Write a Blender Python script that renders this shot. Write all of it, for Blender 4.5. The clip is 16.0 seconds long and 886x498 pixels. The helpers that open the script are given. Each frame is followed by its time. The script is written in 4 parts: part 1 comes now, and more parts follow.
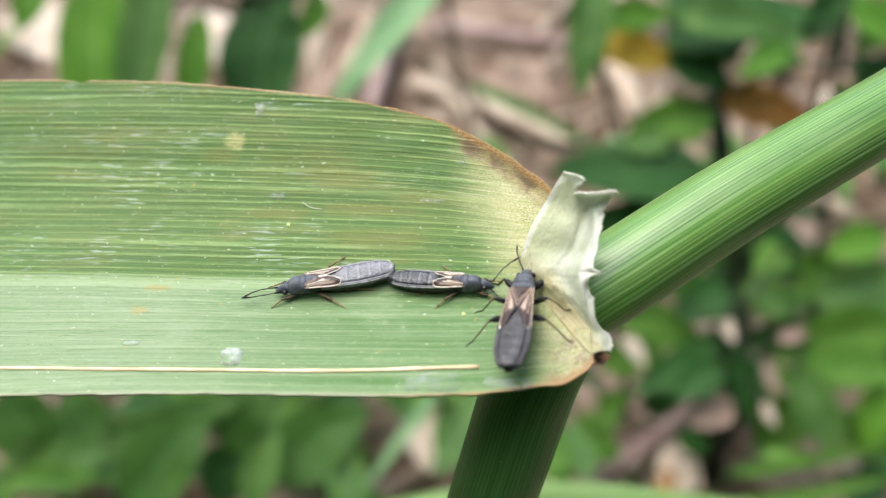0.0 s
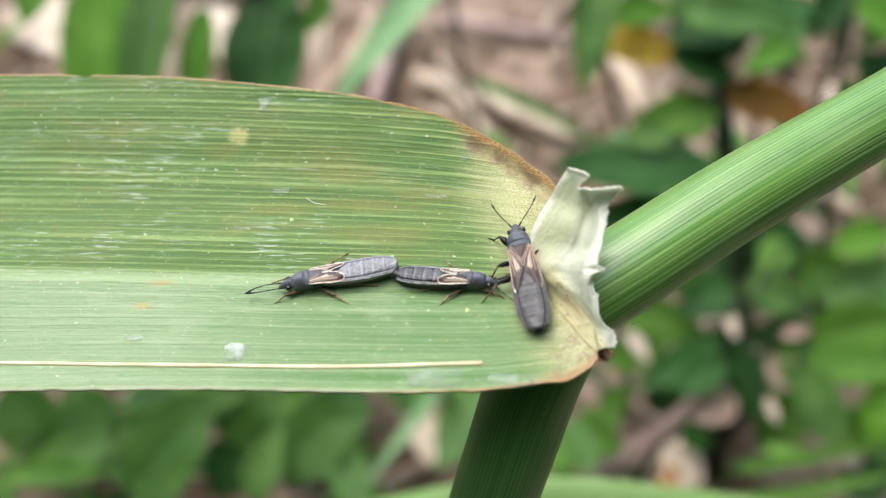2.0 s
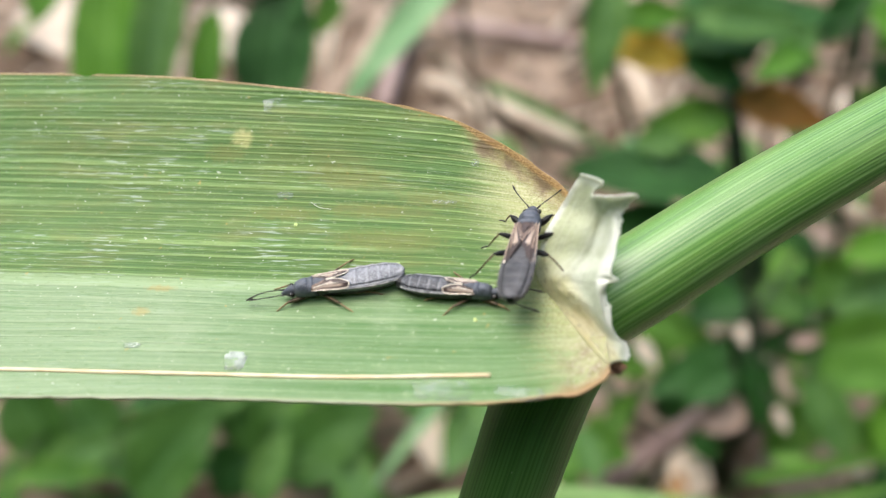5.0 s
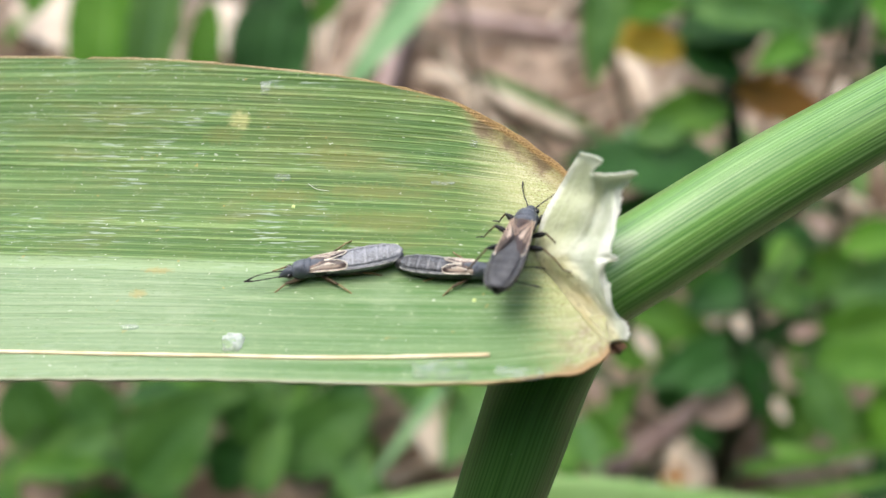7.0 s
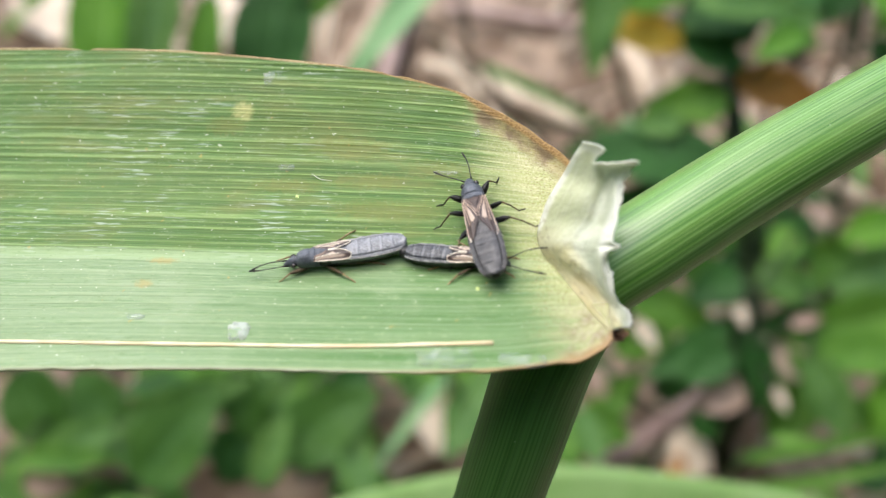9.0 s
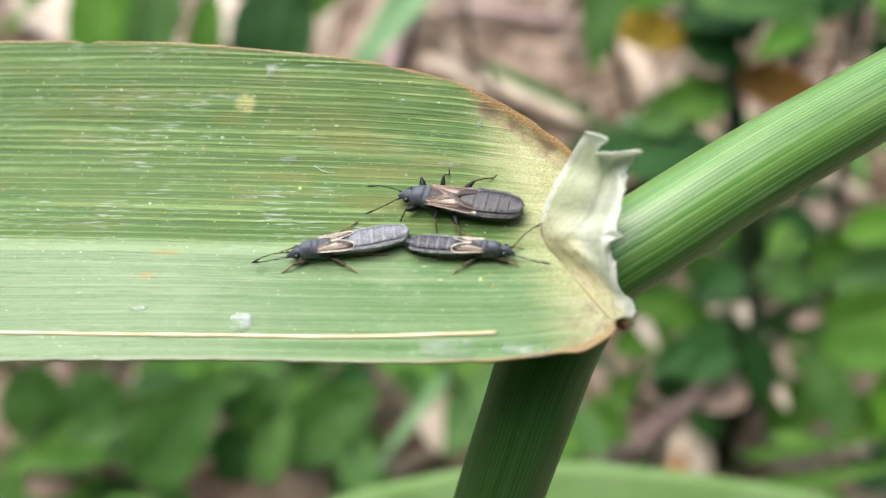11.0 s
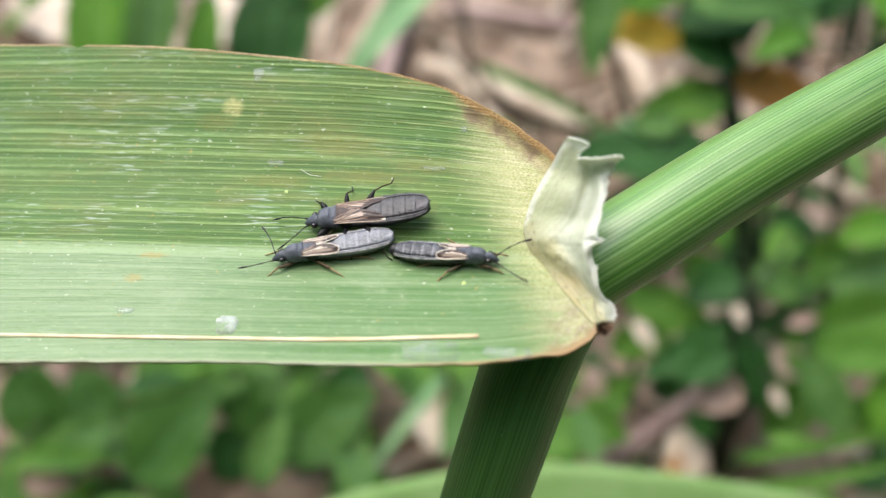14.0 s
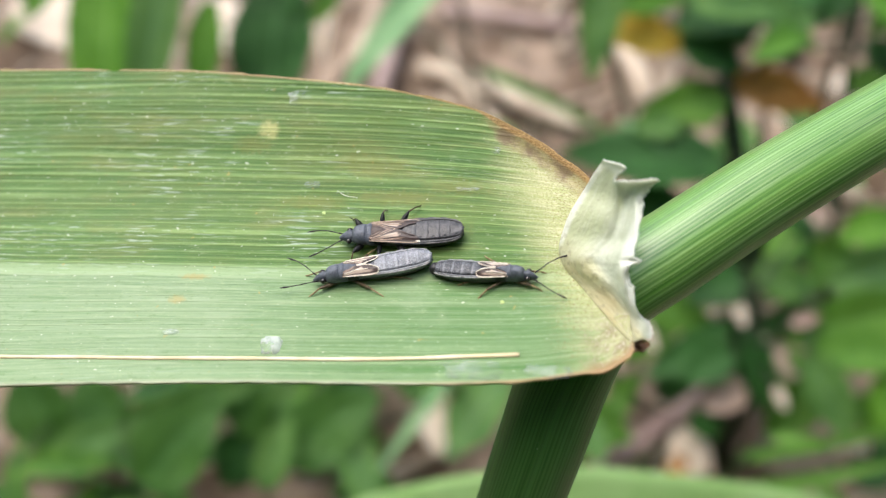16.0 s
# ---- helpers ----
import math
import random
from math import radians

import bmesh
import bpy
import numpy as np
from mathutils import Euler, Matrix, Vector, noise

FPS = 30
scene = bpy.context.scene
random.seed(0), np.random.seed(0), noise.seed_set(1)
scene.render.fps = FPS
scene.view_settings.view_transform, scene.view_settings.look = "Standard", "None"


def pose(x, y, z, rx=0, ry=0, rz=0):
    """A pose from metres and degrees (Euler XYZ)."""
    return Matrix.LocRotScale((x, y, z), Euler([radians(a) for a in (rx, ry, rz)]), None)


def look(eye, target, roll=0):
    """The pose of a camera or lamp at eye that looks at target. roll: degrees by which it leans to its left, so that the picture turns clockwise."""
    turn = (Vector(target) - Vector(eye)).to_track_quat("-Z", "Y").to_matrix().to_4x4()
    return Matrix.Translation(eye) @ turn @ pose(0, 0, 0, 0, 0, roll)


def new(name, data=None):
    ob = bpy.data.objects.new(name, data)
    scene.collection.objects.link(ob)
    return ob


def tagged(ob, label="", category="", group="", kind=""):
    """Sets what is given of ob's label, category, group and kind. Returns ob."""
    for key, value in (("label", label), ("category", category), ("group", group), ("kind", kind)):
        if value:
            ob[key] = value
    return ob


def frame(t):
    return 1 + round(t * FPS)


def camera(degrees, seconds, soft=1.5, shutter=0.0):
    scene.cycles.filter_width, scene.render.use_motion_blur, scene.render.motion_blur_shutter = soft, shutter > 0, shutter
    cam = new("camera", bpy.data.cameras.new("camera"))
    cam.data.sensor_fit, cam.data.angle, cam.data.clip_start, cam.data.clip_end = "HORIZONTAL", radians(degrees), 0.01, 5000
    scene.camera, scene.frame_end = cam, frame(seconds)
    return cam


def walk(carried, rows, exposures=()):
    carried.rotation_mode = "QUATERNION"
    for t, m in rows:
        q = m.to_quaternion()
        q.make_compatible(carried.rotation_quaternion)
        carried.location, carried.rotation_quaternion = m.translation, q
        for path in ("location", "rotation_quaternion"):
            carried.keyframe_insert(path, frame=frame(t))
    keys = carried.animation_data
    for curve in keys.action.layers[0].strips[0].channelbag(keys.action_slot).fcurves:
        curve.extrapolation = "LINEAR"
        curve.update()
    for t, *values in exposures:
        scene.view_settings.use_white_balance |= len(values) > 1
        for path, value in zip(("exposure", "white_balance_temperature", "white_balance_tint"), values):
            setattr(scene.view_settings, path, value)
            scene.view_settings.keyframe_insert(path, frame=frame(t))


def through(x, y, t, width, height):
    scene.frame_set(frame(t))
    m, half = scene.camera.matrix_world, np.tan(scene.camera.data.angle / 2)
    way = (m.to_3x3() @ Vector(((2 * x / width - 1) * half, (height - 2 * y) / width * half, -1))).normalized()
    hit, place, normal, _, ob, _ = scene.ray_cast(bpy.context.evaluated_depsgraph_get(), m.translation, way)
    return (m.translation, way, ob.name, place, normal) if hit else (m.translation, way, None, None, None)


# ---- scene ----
# A macro view of three small bugs on a reed leaf over weedy, straw-littered ground.
cam = camera(50, 16.0, soft=1.2)
cam.data.dof.use_dof = True
cam.data.dof.focus_distance = 0.0570
cam.data.dof.aperture_fstop = 27.0

PATH = [
    (0.0, pose(0.00028, -0.03567, 0.34267, 40.074, -0.298, 0.695)),
    (0.5, pose(0.00022, -0.03559, 0.34293, 39.716, -0.133, 0.758)),
    (1.0, pose(0.00017, -0.03563, 0.34258, 39.765, -0.257, 1.012)),
    (1.5, pose(0.00029, -0.03554, 0.34258, 39.739, -0.248, 1.045)),
    (2.0, pose(0.00024, -0.03554, 0.34260, 39.769, -0.240, 0.915)),
    (2.5, pose(0.00029, -0.03531, 0.34285, 39.812, -0.072, 0.863)),
    (3.0, pose(0.00012, -0.03505, 0.34369, 39.780, -0.086, 0.758)),
    (3.5, pose(0.00009, -0.03419, 0.34318, 39.793, -0.220, 1.517)),
    (4.0, pose(0.00025, -0.03419, 0.34252, 40.090, -0.267, 1.783)),
    (6.5, pose(0.00017, -0.03469, 0.34073, 39.765, -0.212, 1.428)),
    (7.0, pose(0.00024, -0.03473, 0.34074, 39.653, -0.195, 1.474)),
    (7.5, pose(0.00016, -0.03472, 0.34090, 39.357, -0.076, 1.223)),
    (8.0, pose(0.00006, -0.03506, 0.34102, 39.266, -0.026, 1.214)),
    (8.5, pose(0.00009, -0.03502, 0.34100, 39.148, -0.046, 1.338)),
    (11.0, pose(-0.00003, -0.03546, 0.34062, 39.130, 0.022, 1.311)),
    (11.5, pose(-0.00058, -0.03455, 0.34225, 38.996, 0.035, 1.386)),
    (12.0, pose(-0.00073, -0.03467, 0.34220, 39.013, 0.003, 1.371)),
    (12.5, pose(-0.00002, -0.03449, 0.34165, 39.329, -0.019, 1.537)),
    (13.0, pose(0.00016, -0.03491, 0.34199, 39.024, -0.032, 1.394)),
    (13.5, pose(0.00053, -0.03521, 0.34164, 38.975, -0.031, 1.350)),
    (14.0, pose(0.00083, -0.03556, 0.34104, 39.166, -0.085, 1.387)),
    (14.5, pose(0.00072, -0.03564, 0.34096, 39.249, -0.052, 1.353)),
    (15.0, pose(0.00019, -0.03566, 0.34111, 39.315, -0.048, 1.173)),
    (15.5, pose(-0.00046, -0.03553, 0.34189, 39.223, -0.019, 1.097)),
    (16.0, pose(-0.00155, -0.03560, 0.34288, 39.157, 0.091, 0.793)),
]
walk(cam, PATH)

# ---- light ----
SUN_UP, SUN_TURN = radians(66), radians(-58)
world = bpy.data.worlds.new("sky")
scene.world = world
world.use_nodes = True
wn = world.node_tree.nodes
sky = wn.new("ShaderNodeTexSky")
sky.sky_type, sky.sun_disc = "NISHITA", False
sky.sun_elevation, sky.sun_rotation = SUN_UP, SUN_TURN
sky.air_density, sky.dust_density = 1.0, 3.0
wn["Background"].inputs["Strength"].default_value = 0.15
world.node_tree.links.new(sky.outputs[0], wn["Background"].inputs["Color"])
sun = new("sun", bpy.data.lights.new("sun", "SUN"))
sun.data.energy, sun.data.angle, sun.data.color = 1.7, radians(60), (1.0, 0.96, 0.88)
sun.matrix_world = look((-0.38, 0.24, 1.3), (0, 0, 0.3))
scene.view_settings.exposure = 1.10

# ---- places ----
# "Sheet" coordinates are millimetres in a frame tilted with the leaf: x along it, y up its slope, z out of it.
LEAF_AT, LEAN = Vector((0.0, 0.0, 0.30)), 40.0
SHEET = pose(*LEAF_AT, LEAN) @ Matrix.Diagonal((0.001, 0.001, 0.001, 1))


def sheet(x, y, z):
    return SHEET @ Vector((x, y, z))


def curve(points, x):
    """Smooth value at x through (x, value) pairs."""
    xs, ys = [p[0] for p in points], [p[1] for p in points]
    if x <= xs[0]:
        return ys[0]
    if x >= xs[-1]:
        return ys[-1]
    i = max(k for k in range(len(xs)) if xs[k] <= x)
    i = min(i, len(xs) - 2)

    def slope(k):
        a, b = max(k - 1, 0), min(k + 1, len(xs) - 1)
        return (ys[b] - ys[a]) / (xs[b] - xs[a])
    h = xs[i + 1] - xs[i]
    s = (x - xs[i]) / h
    return ((2 * s**3 - 3 * s**2 + 1) * ys[i] + (s**3 - 2 * s**2 + s) * h * slope(i)
            + (3 * s**2 - 2 * s**3) * ys[i + 1] + (s**3 - s**2) * h * slope(i + 1))


def smooth(a, b, x):
    s = min(max((x - a) / (b - a), 0), 1)
    return s * s * (3 - 2 * s)


# ---- mesh helpers ----
def part(name, bm, material, parent=None, label="", flat=False):
    me = bpy.data.meshes.new(name)
    bm.normal_update()
    bm.to_mesh(me)
    bm.free()
    for m in (material if isinstance(material, (list, tuple)) else [material]):
        me.materials.append(m)
    if not flat:
        for p in me.polygons:
            p.use_smooth = True
    ob = new(name, me)
    ob.parent = parent
    return tagged(ob, label) if label else ob


def thing(name, at, label, category, group="", kind=""):
    ob = new(name)
    ob.empty_display_size = 0.002
    ob.matrix_basis = at if isinstance(at, Matrix) else Matrix.Translation(at)
    return tagged(ob, label, category, group, kind)


def grid(bm, nu, nv, place, uv=None, uv2=None, closed=False):
    """A sheet of quads; place(a, b) gives the point, uv(a, b) the texture coordinates."""
    cols = nv if closed else nv + 1
    rows = [[bm.verts.new(place(i / nu, j / nv)) for j in range(cols)] for i in range(nu + 1)]
    layers = [(bm.loops.layers.uv.get(n) or bm.loops.layers.uv.new(n), f) for n, f in (("UVMap", uv), ("edge", uv2)) if f]
    for i in range(nu):
        for j in range(nv):
            k = (j + 1) % cols
            face = bm.faces.new((rows[i][j], rows[i + 1][j], rows[i + 1][k], rows[i][k]))
            for layer, f in layers:
                for loop, (a, b) in zip(face.loops, ((i, j), (i + 1, j), (i + 1, j + 1), (i, j + 1))):
                    loop[layer].uv = f(a / nu, b / nv)
    return rows


def tube(bm, points, radii, sides=10, uv=None, caps=True, steps=None):
    """A round tube along points; radii one per point. UV: around, along."""
    pts = [Vector(p) for p in points]
    frames, up = [], Vector((0, 0, 1))
    for i, p in enumerate(pts):
        d = (pts[min(i + 1, len(pts) - 1)] - pts[max(i - 1, 0)]).normalized()
        if i == 0 and abs(d.dot(up)) > 0.9:
            up = Vector((0, 1, 0))
        side = d.cross(up).normalized()
        up = side.cross(d).normalized()
        frames.append((p, side, up))
    n = len(pts) - 1
    far = [0.0]
    for a, b in zip(pts, pts[1:]):
        far.append(far[-1] + (b - a).length)

    def place(a, b):
        i = round(a * n)
        p, s, u = frames[i]
        w = 2 * math.pi * b
        return p + (s * math.cos(w) + u * math.sin(w)) * radii[i]
    rows = grid(bm, n, sides, place, (lambda a, b: (b, far[round(a * n)] * 1000)) if uv else None, closed=True)
    if caps:
        bm.faces.new(rows[0])
        bm.faces.new(rows[-1][::-1])
    return rows


def loft(bm, sections, sides=20, closed=True):
    """Rounded body along x through sections (x, z, half width, half height, squareness)."""
    def place(a, b):
        x, z, w, h, e = sections[round(a * (len(sections) - 1))]
        t = 2 * math.pi * b
        c, s = math.cos(t), math.sin(t)
        return Vector((x, math.copysign(abs(c) ** e, c) * w, z + math.copysign(abs(s) ** e, s) * h)) * 0.001
    rows = grid(bm, len(sections) - 1, sides, place, closed=True)
    if closed:
        bm.faces.new(rows[0][::-1])
        bm.faces.new(rows[-1])
    bmesh.ops.recalc_face_normals(bm, faces=bm.faces)
    return rows


def resample(keys, n):
    """n+1 smooth rows through key rows, whose first entries rise or fall."""
    out = []
    for i in range(n + 1):
        q = i / n * (len(keys) - 1)
        out.append([curve([(k, row[c]) for k, row in enumerate(keys)], q) for c in range(len(keys[0]))])
    return out


def along(keys, n):
    """n+1 smooth rows through key rows (x, y, z, ...), evenly spaced by length."""
    far = [0.0]
    for p, q in zip(keys, keys[1:]):
        far.append(far[-1] + math.dist(p[:3], q[:3]))
    return [[curve([(f, row[c]) for f, row in zip(far, keys)], far[-1] * i / n) for c in range(len(keys[0]))] for i in range(n + 1)]


# ---- materials ----
class Nodes:
    """A node material written as short calls."""

    def __init__(self, name):
        self.mat = bpy.data.materials.new(name)
        self.mat.use_nodes = True
        self.tree = self.mat.node_tree
        self.tree.nodes.clear()

    def put(self, socket, value):
        if isinstance(value, bpy.types.NodeSocket):
            self.tree.links.new(value, socket)
        elif value is not None:
            if socket.type == "RGBA" and len(value) == 3:
                value = (*value, 1)
            socket.default_value = value

    def node(self, kind, ins=(), **props):
        n = self.tree.nodes.new(kind)
        for k, v in props.items():
            setattr(n, k, v)
        for k, v in dict(ins).items():
            self.put(n.inputs[k], v)
        return n

    def math(self, op, a, b=None, c=None):
        n = self.node("ShaderNodeMath", operation=op)
        for i, v in enumerate((a, b, c)):
            if v is not None:
                self.put(n.inputs[i], v)
        return n.outputs[0]

    def step(self, x, lo, hi):
        n = self.node("ShaderNodeMapRange", {0: x, 1: lo, 2: hi, 3: 0.0, 4: 1.0}, interpolation_type="SMOOTHSTEP")
        return n.outputs[0]

    def mix(self, f, a, b, blend="MIX"):
        n = self.node("ShaderNodeMix", data_type="RGBA", blend_type=blend)
        self.put(n.inputs[0], f)
        self.put(n.inputs[6], a)
        self.put(n.inputs[7], b)
        return n.outputs[2]

    def uv(self, name="UVMap"):
        s = self.node("ShaderNodeSeparateXYZ", {0: self.node("ShaderNodeUVMap", uv_map=name).outputs[0]})
        return s.outputs[0], s.outputs[1]

    def vec(self, x=0.0, y=0.0, z=0.0):
        return self.node("ShaderNodeCombineXYZ", {0: x, 1: y, 2: z}).outputs[0]

    def noise(self, vec, scale, detail=2.0, rough=0.5):
        return self.node("ShaderNodeTexNoise", {"Vector": vec, "Scale": scale, "Detail": detail, "Roughness": rough}).outputs[0]

    def place(self):
        return self.node("ShaderNodeTexCoord").outputs["Object"]

    def bump(self, height, strength, distance):
        return self.node("ShaderNodeBump", {"Height": height, "Strength": strength, "Distance": distance}).outputs[0]

    def surface(self, colour, rough, normal=None, spec=0.5, through=None, share=0.0, coat=0.0, metal=0.0):
        ins = {"Base Color": colour, "Roughness": rough, "Specular IOR Level": spec, "Coat Weight": coat, "Coat Roughness": 0.3, "Metallic": metal}
        b = self.node("ShaderNodeBsdfPrincipled", ins)
        if normal is not None:
            self.put(b.inputs["Normal"], normal)
        top = b.outputs[0]
        if share:
            t = self.node("ShaderNodeBsdfTranslucent", {"Color": through if through is not None else colour})
            m = self.node("ShaderNodeMixShader", {0: share})
            self.put(m.inputs[1], top)
            self.put(m.inputs[2], t.outputs[0])
            top = m.outputs[0]
        self.put(self.node("ShaderNodeOutputMaterial").inputs[0], top)
        return self.mat


def leaf_material():
    """The reed blade: ribbed green with pale streaks, cream at the collar, brown dead edges."""
    g = Nodes("reed_leaf")
    x, y = g.uv()             # mm from the collar, mm above the fold
    hi, lo = g.uv("edge")     # mm from the upper and lower edges
    mul, add, step = (lambda a, c: g.math("MULTIPLY", a, c)), (lambda a, c: g.math("ADD", a, c)), g.step
    sway = add(y, mul(g.noise(g.vec(mul(x, 0.08), mul(y, 0.2)), 1.0, 2, 0.5), 0.22))
    fine = g.noise(g.vec(mul(x, 0.03), sway), 6.5, 2, 0.6)
    thin = g.noise(g.vec(mul(x, 0.06), sway, 4.0), 11.0, 2, 0.5)
    ribs = g.noise(g.vec(mul(x, 0.012), sway), 2.2, 2, 0.6)
    warped = add(sway, mul(g.noise(g.vec(mul(x, 0.01), y), 0.7, 2, 0.5), 1.1))
    warped = add(warped, mul(g.noise(g.vec(mul(x, 0.006), y, 2.0), 1.6, 2, 0.5), 0.55))

    def veins(gap, seed, wide):
        """Parallel veins; each one has its own strength, which fades slowly along it."""
        q = mul(warped, 1 / gap)
        index = g.math("FLOOR", q)
        off = mul(g.math("ABSOLUTE", g.math("SUBTRACT", g.math("SUBTRACT", q, index), 0.5)), 2.0)
        strength = g.noise(g.vec(mul(x, 0.05), mul(index, 7.31), seed), 1.0, 2, 0.6)
        return mul(step(off, wide, wide * 0.3), step(strength, 0.18, 0.56)), off
    main, comb = veins(0.43, 1.0, 0.48)
    minor, ignored = veins(0.143, 5.0, 0.55)
    broken = g.noise(g.vec(mul(x, 0.22), mul(y, 5.0)), 1.0, 3, 0.6)
    blotch = g.noise(g.vec(mul(x, 0.6), y), 0.2, 4, 0.6)
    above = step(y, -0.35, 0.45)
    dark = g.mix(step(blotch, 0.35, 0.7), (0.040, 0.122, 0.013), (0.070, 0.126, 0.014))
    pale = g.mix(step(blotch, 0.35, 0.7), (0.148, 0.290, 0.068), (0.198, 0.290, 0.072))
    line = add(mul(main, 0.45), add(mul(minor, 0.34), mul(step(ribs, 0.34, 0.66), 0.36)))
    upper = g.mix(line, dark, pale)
    upper = g.mix(mul(mul(main, step(fine, 0.36, 0.58)), 0.62), upper, (0.33, 0.46, 0.165))
    upper = g.mix(mul(mul(step(comb, 0.66, 0.92), step(ribs, 0.66, 0.42)), 0.55), upper, (0.034, 0.105, 0.014))
    upper = g.mix(mul(step(thin, 0.42, 0.30), 0.5), upper, (0.036, 0.098, 0.014))
    upper = g.mix(mul(step(x, 16.0, 34.0), 0.2), upper, (0.18, 0.32, 0.12))
    # near half in paler greens: its stronger sky light is put into the colour
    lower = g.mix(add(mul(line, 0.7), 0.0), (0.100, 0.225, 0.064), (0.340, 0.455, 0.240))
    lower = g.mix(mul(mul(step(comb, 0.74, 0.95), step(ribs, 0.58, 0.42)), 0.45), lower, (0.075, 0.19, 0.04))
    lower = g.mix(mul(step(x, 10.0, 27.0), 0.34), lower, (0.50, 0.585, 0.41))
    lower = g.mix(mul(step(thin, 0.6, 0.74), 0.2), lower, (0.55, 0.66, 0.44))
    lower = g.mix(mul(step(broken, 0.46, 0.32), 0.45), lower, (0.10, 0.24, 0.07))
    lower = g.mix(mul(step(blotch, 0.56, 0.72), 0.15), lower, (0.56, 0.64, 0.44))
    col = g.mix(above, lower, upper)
    crease = step(g.math("ABSOLUTE", add(y, 0.15)), 0.5, 0.1)
    col = g.mix(mul(crease, 0.45), col, (0.42, 0.56, 0.29))
    rusty = mul(step(g.noise(g.vec(mul(x, 0.22), y), 0.5, 4, 0.65), 0.49, 0.68), above)
    mottle = g.noise(g.vec(mul(x, 0.8), mul(y, 2.0), 9.0), 2.4, 4, 0.7)
    col = g.mix(mul(step(mottle, 0.56, 0.72), 0.30), col, (0.50, 0.60, 0.33))
    col = g.mix(mul(step(mottle, 0.44, 0.30), 0.35), col, (0.09, 0.19, 0.04))
    col = g.mix(mul(rusty, 0.5), col, g.mix(line, (0.135, 0.15, 0.035), (0.32, 0.335, 0.115)))
    streak = mul(step(broken, 0.60, 0.74), 0.32)
    col = g.mix(streak, col, (0.58, 0.68, 0.42))
    cluster = step(g.noise(g.vec(mul(x, 0.35), y, 7.0), 0.35, 2, 0.5), 0.46, 0.64)
    dash = step(g.noise(g.vec(mul(x, 0.55), mul(y, 6.5), 7.0), 1.0, 2, 0.5), 0.55, 0.68)
    whitish = mul(mul(cluster, dash), add(0.25, mul(above, mul(step(x, 6.0, 20.0), 0.75))))
    col = g.mix(mul(whitish, 0.5), col, (0.64, 0.74, 0.64))
    specks = g.noise(g.vec(mul(x, 2.2), mul(y, 4.0)), 1.0, 2, 0.5)
    col = g.mix(mul(step(specks, 0.69, 0.74), 0.65), col, (0.75, 0.78, 0.6))
    spots = g.noise(g.vec(x, y, 3.0), 1.6, 2, 0.5)
    col = g.mix(mul(step(spots, 0.72, 0.76), 0.5), col, (0.52, 0.36, 0.10))
    away = add(g.math("POWER", mul(g.math("SUBTRACT", x, 21.6), 1.0), 2.0), g.math("POWER", mul(g.math("SUBTRACT", y, 8.9), 1.1), 2.0))
    scar = step(add(away, mul(g.noise(g.vec(x, y, 5.0), 2.0, 3, 0.7), 1.4)), 1.5, 0.55)
    col = g.mix(mul(scar, 0.7), col, (0.62, 0.58, 0.24))
    for sx, sy, wide, tall in ((26.0, -1.9, 0.7, 0.32), (25.2, -0.5, 1.2, 0.25), (22.6, 7.9, 1.7, 0.8), (9.0, 5.6, 3.2, 0.8), (15.0, 6.8, 3.4, 0.9), (12.0, 2.8, 4.4, 0.9), (13.0, 4.6, 3.8, 0.7), (18.5, 4.2, 3.0, 0.6)):
        far = add(g.math("POWER", mul(g.math("SUBTRACT", x, sx), 1 / wide), 2.0), g.math("POWER", mul(g.math("SUBTRACT", y, sy), 1 / tall), 2.0))
        stain = step(add(far, mul(g.noise(g.vec(x, y, sx), 3.5, 3, 0.7), 2.0)), 2.0, 0.9)
        col = g.mix(mul(stain, 0.5), col, (0.50, 0.34, 0.10) if sy < 0 else (0.215, 0.215, 0.05))
    # cream collar, wider on the far half
    wob = g.noise(g.vec(mul(x, 0.2), mul(y, 3.4)), 1.0, 4, 0.65)
    reach = g.node("ShaderNodeMapRange", {0: y, 1: -4.0, 2: 6.0, 3: 2.9, 4: 6.6}).outputs[0]
    edge = add(g.math("SUBTRACT", x, reach), mul(g.math("SUBTRACT", wob, 0.5), 5.0))
    base = step(edge, 1.6, -3.0)
    cream = g.mix(step(fine, 0.36, 0.66), (0.46, 0.49, 0.20), (0.62, 0.61, 0.34))
    cream = g.mix(mul(step(thin, 0.38, 0.30), 0.35), cream, (0.30, 0.33, 0.10))
    cream = g.mix(mul(step(g.noise(g.vec(x, y, 6.0), 0.9, 4, 0.65), 0.46, 0.62), 0.4), cream, (0.34, 0.37, 0.13))
    col = g.mix(mul(base, 0.92), col, cream)
    grain = g.noise(g.vec(x, y), 7.0, 4, 0.7)
    dots = g.noise(g.vec(x, y, 2.0), 9.0, 2, 0.5)
    col = g.mix(mul(mul(step(dots, 0.55, 0.62), step(x, 5.4, 2.6)), 0.8), col, (0.22, 0.17, 0.065))
    col = g.mix(mul(mul(step(grain, 0.52, 0.60), base), 0.42), col, (0.66, 0.65, 0.45))
    col = g.mix(mul(mul(step(grain, 0.46, 0.38), base), 0.5), col, (0.24, 0.26, 0.085))
    foot = mul(step(lo, 3.6, 1.2), step(x, 3.2, 1.2))
    col = g.mix(mul(mul(foot, step(g.noise(g.vec(x, y, 8.0), 1.4, 5, 0.75), 0.40, 0.66)), 0.8), col, (0.21, 0.14, 0.09))
    col = g.mix(mul(foot, step(dots, 0.56, 0.66)), col, (0.74, 0.68, 0.54))
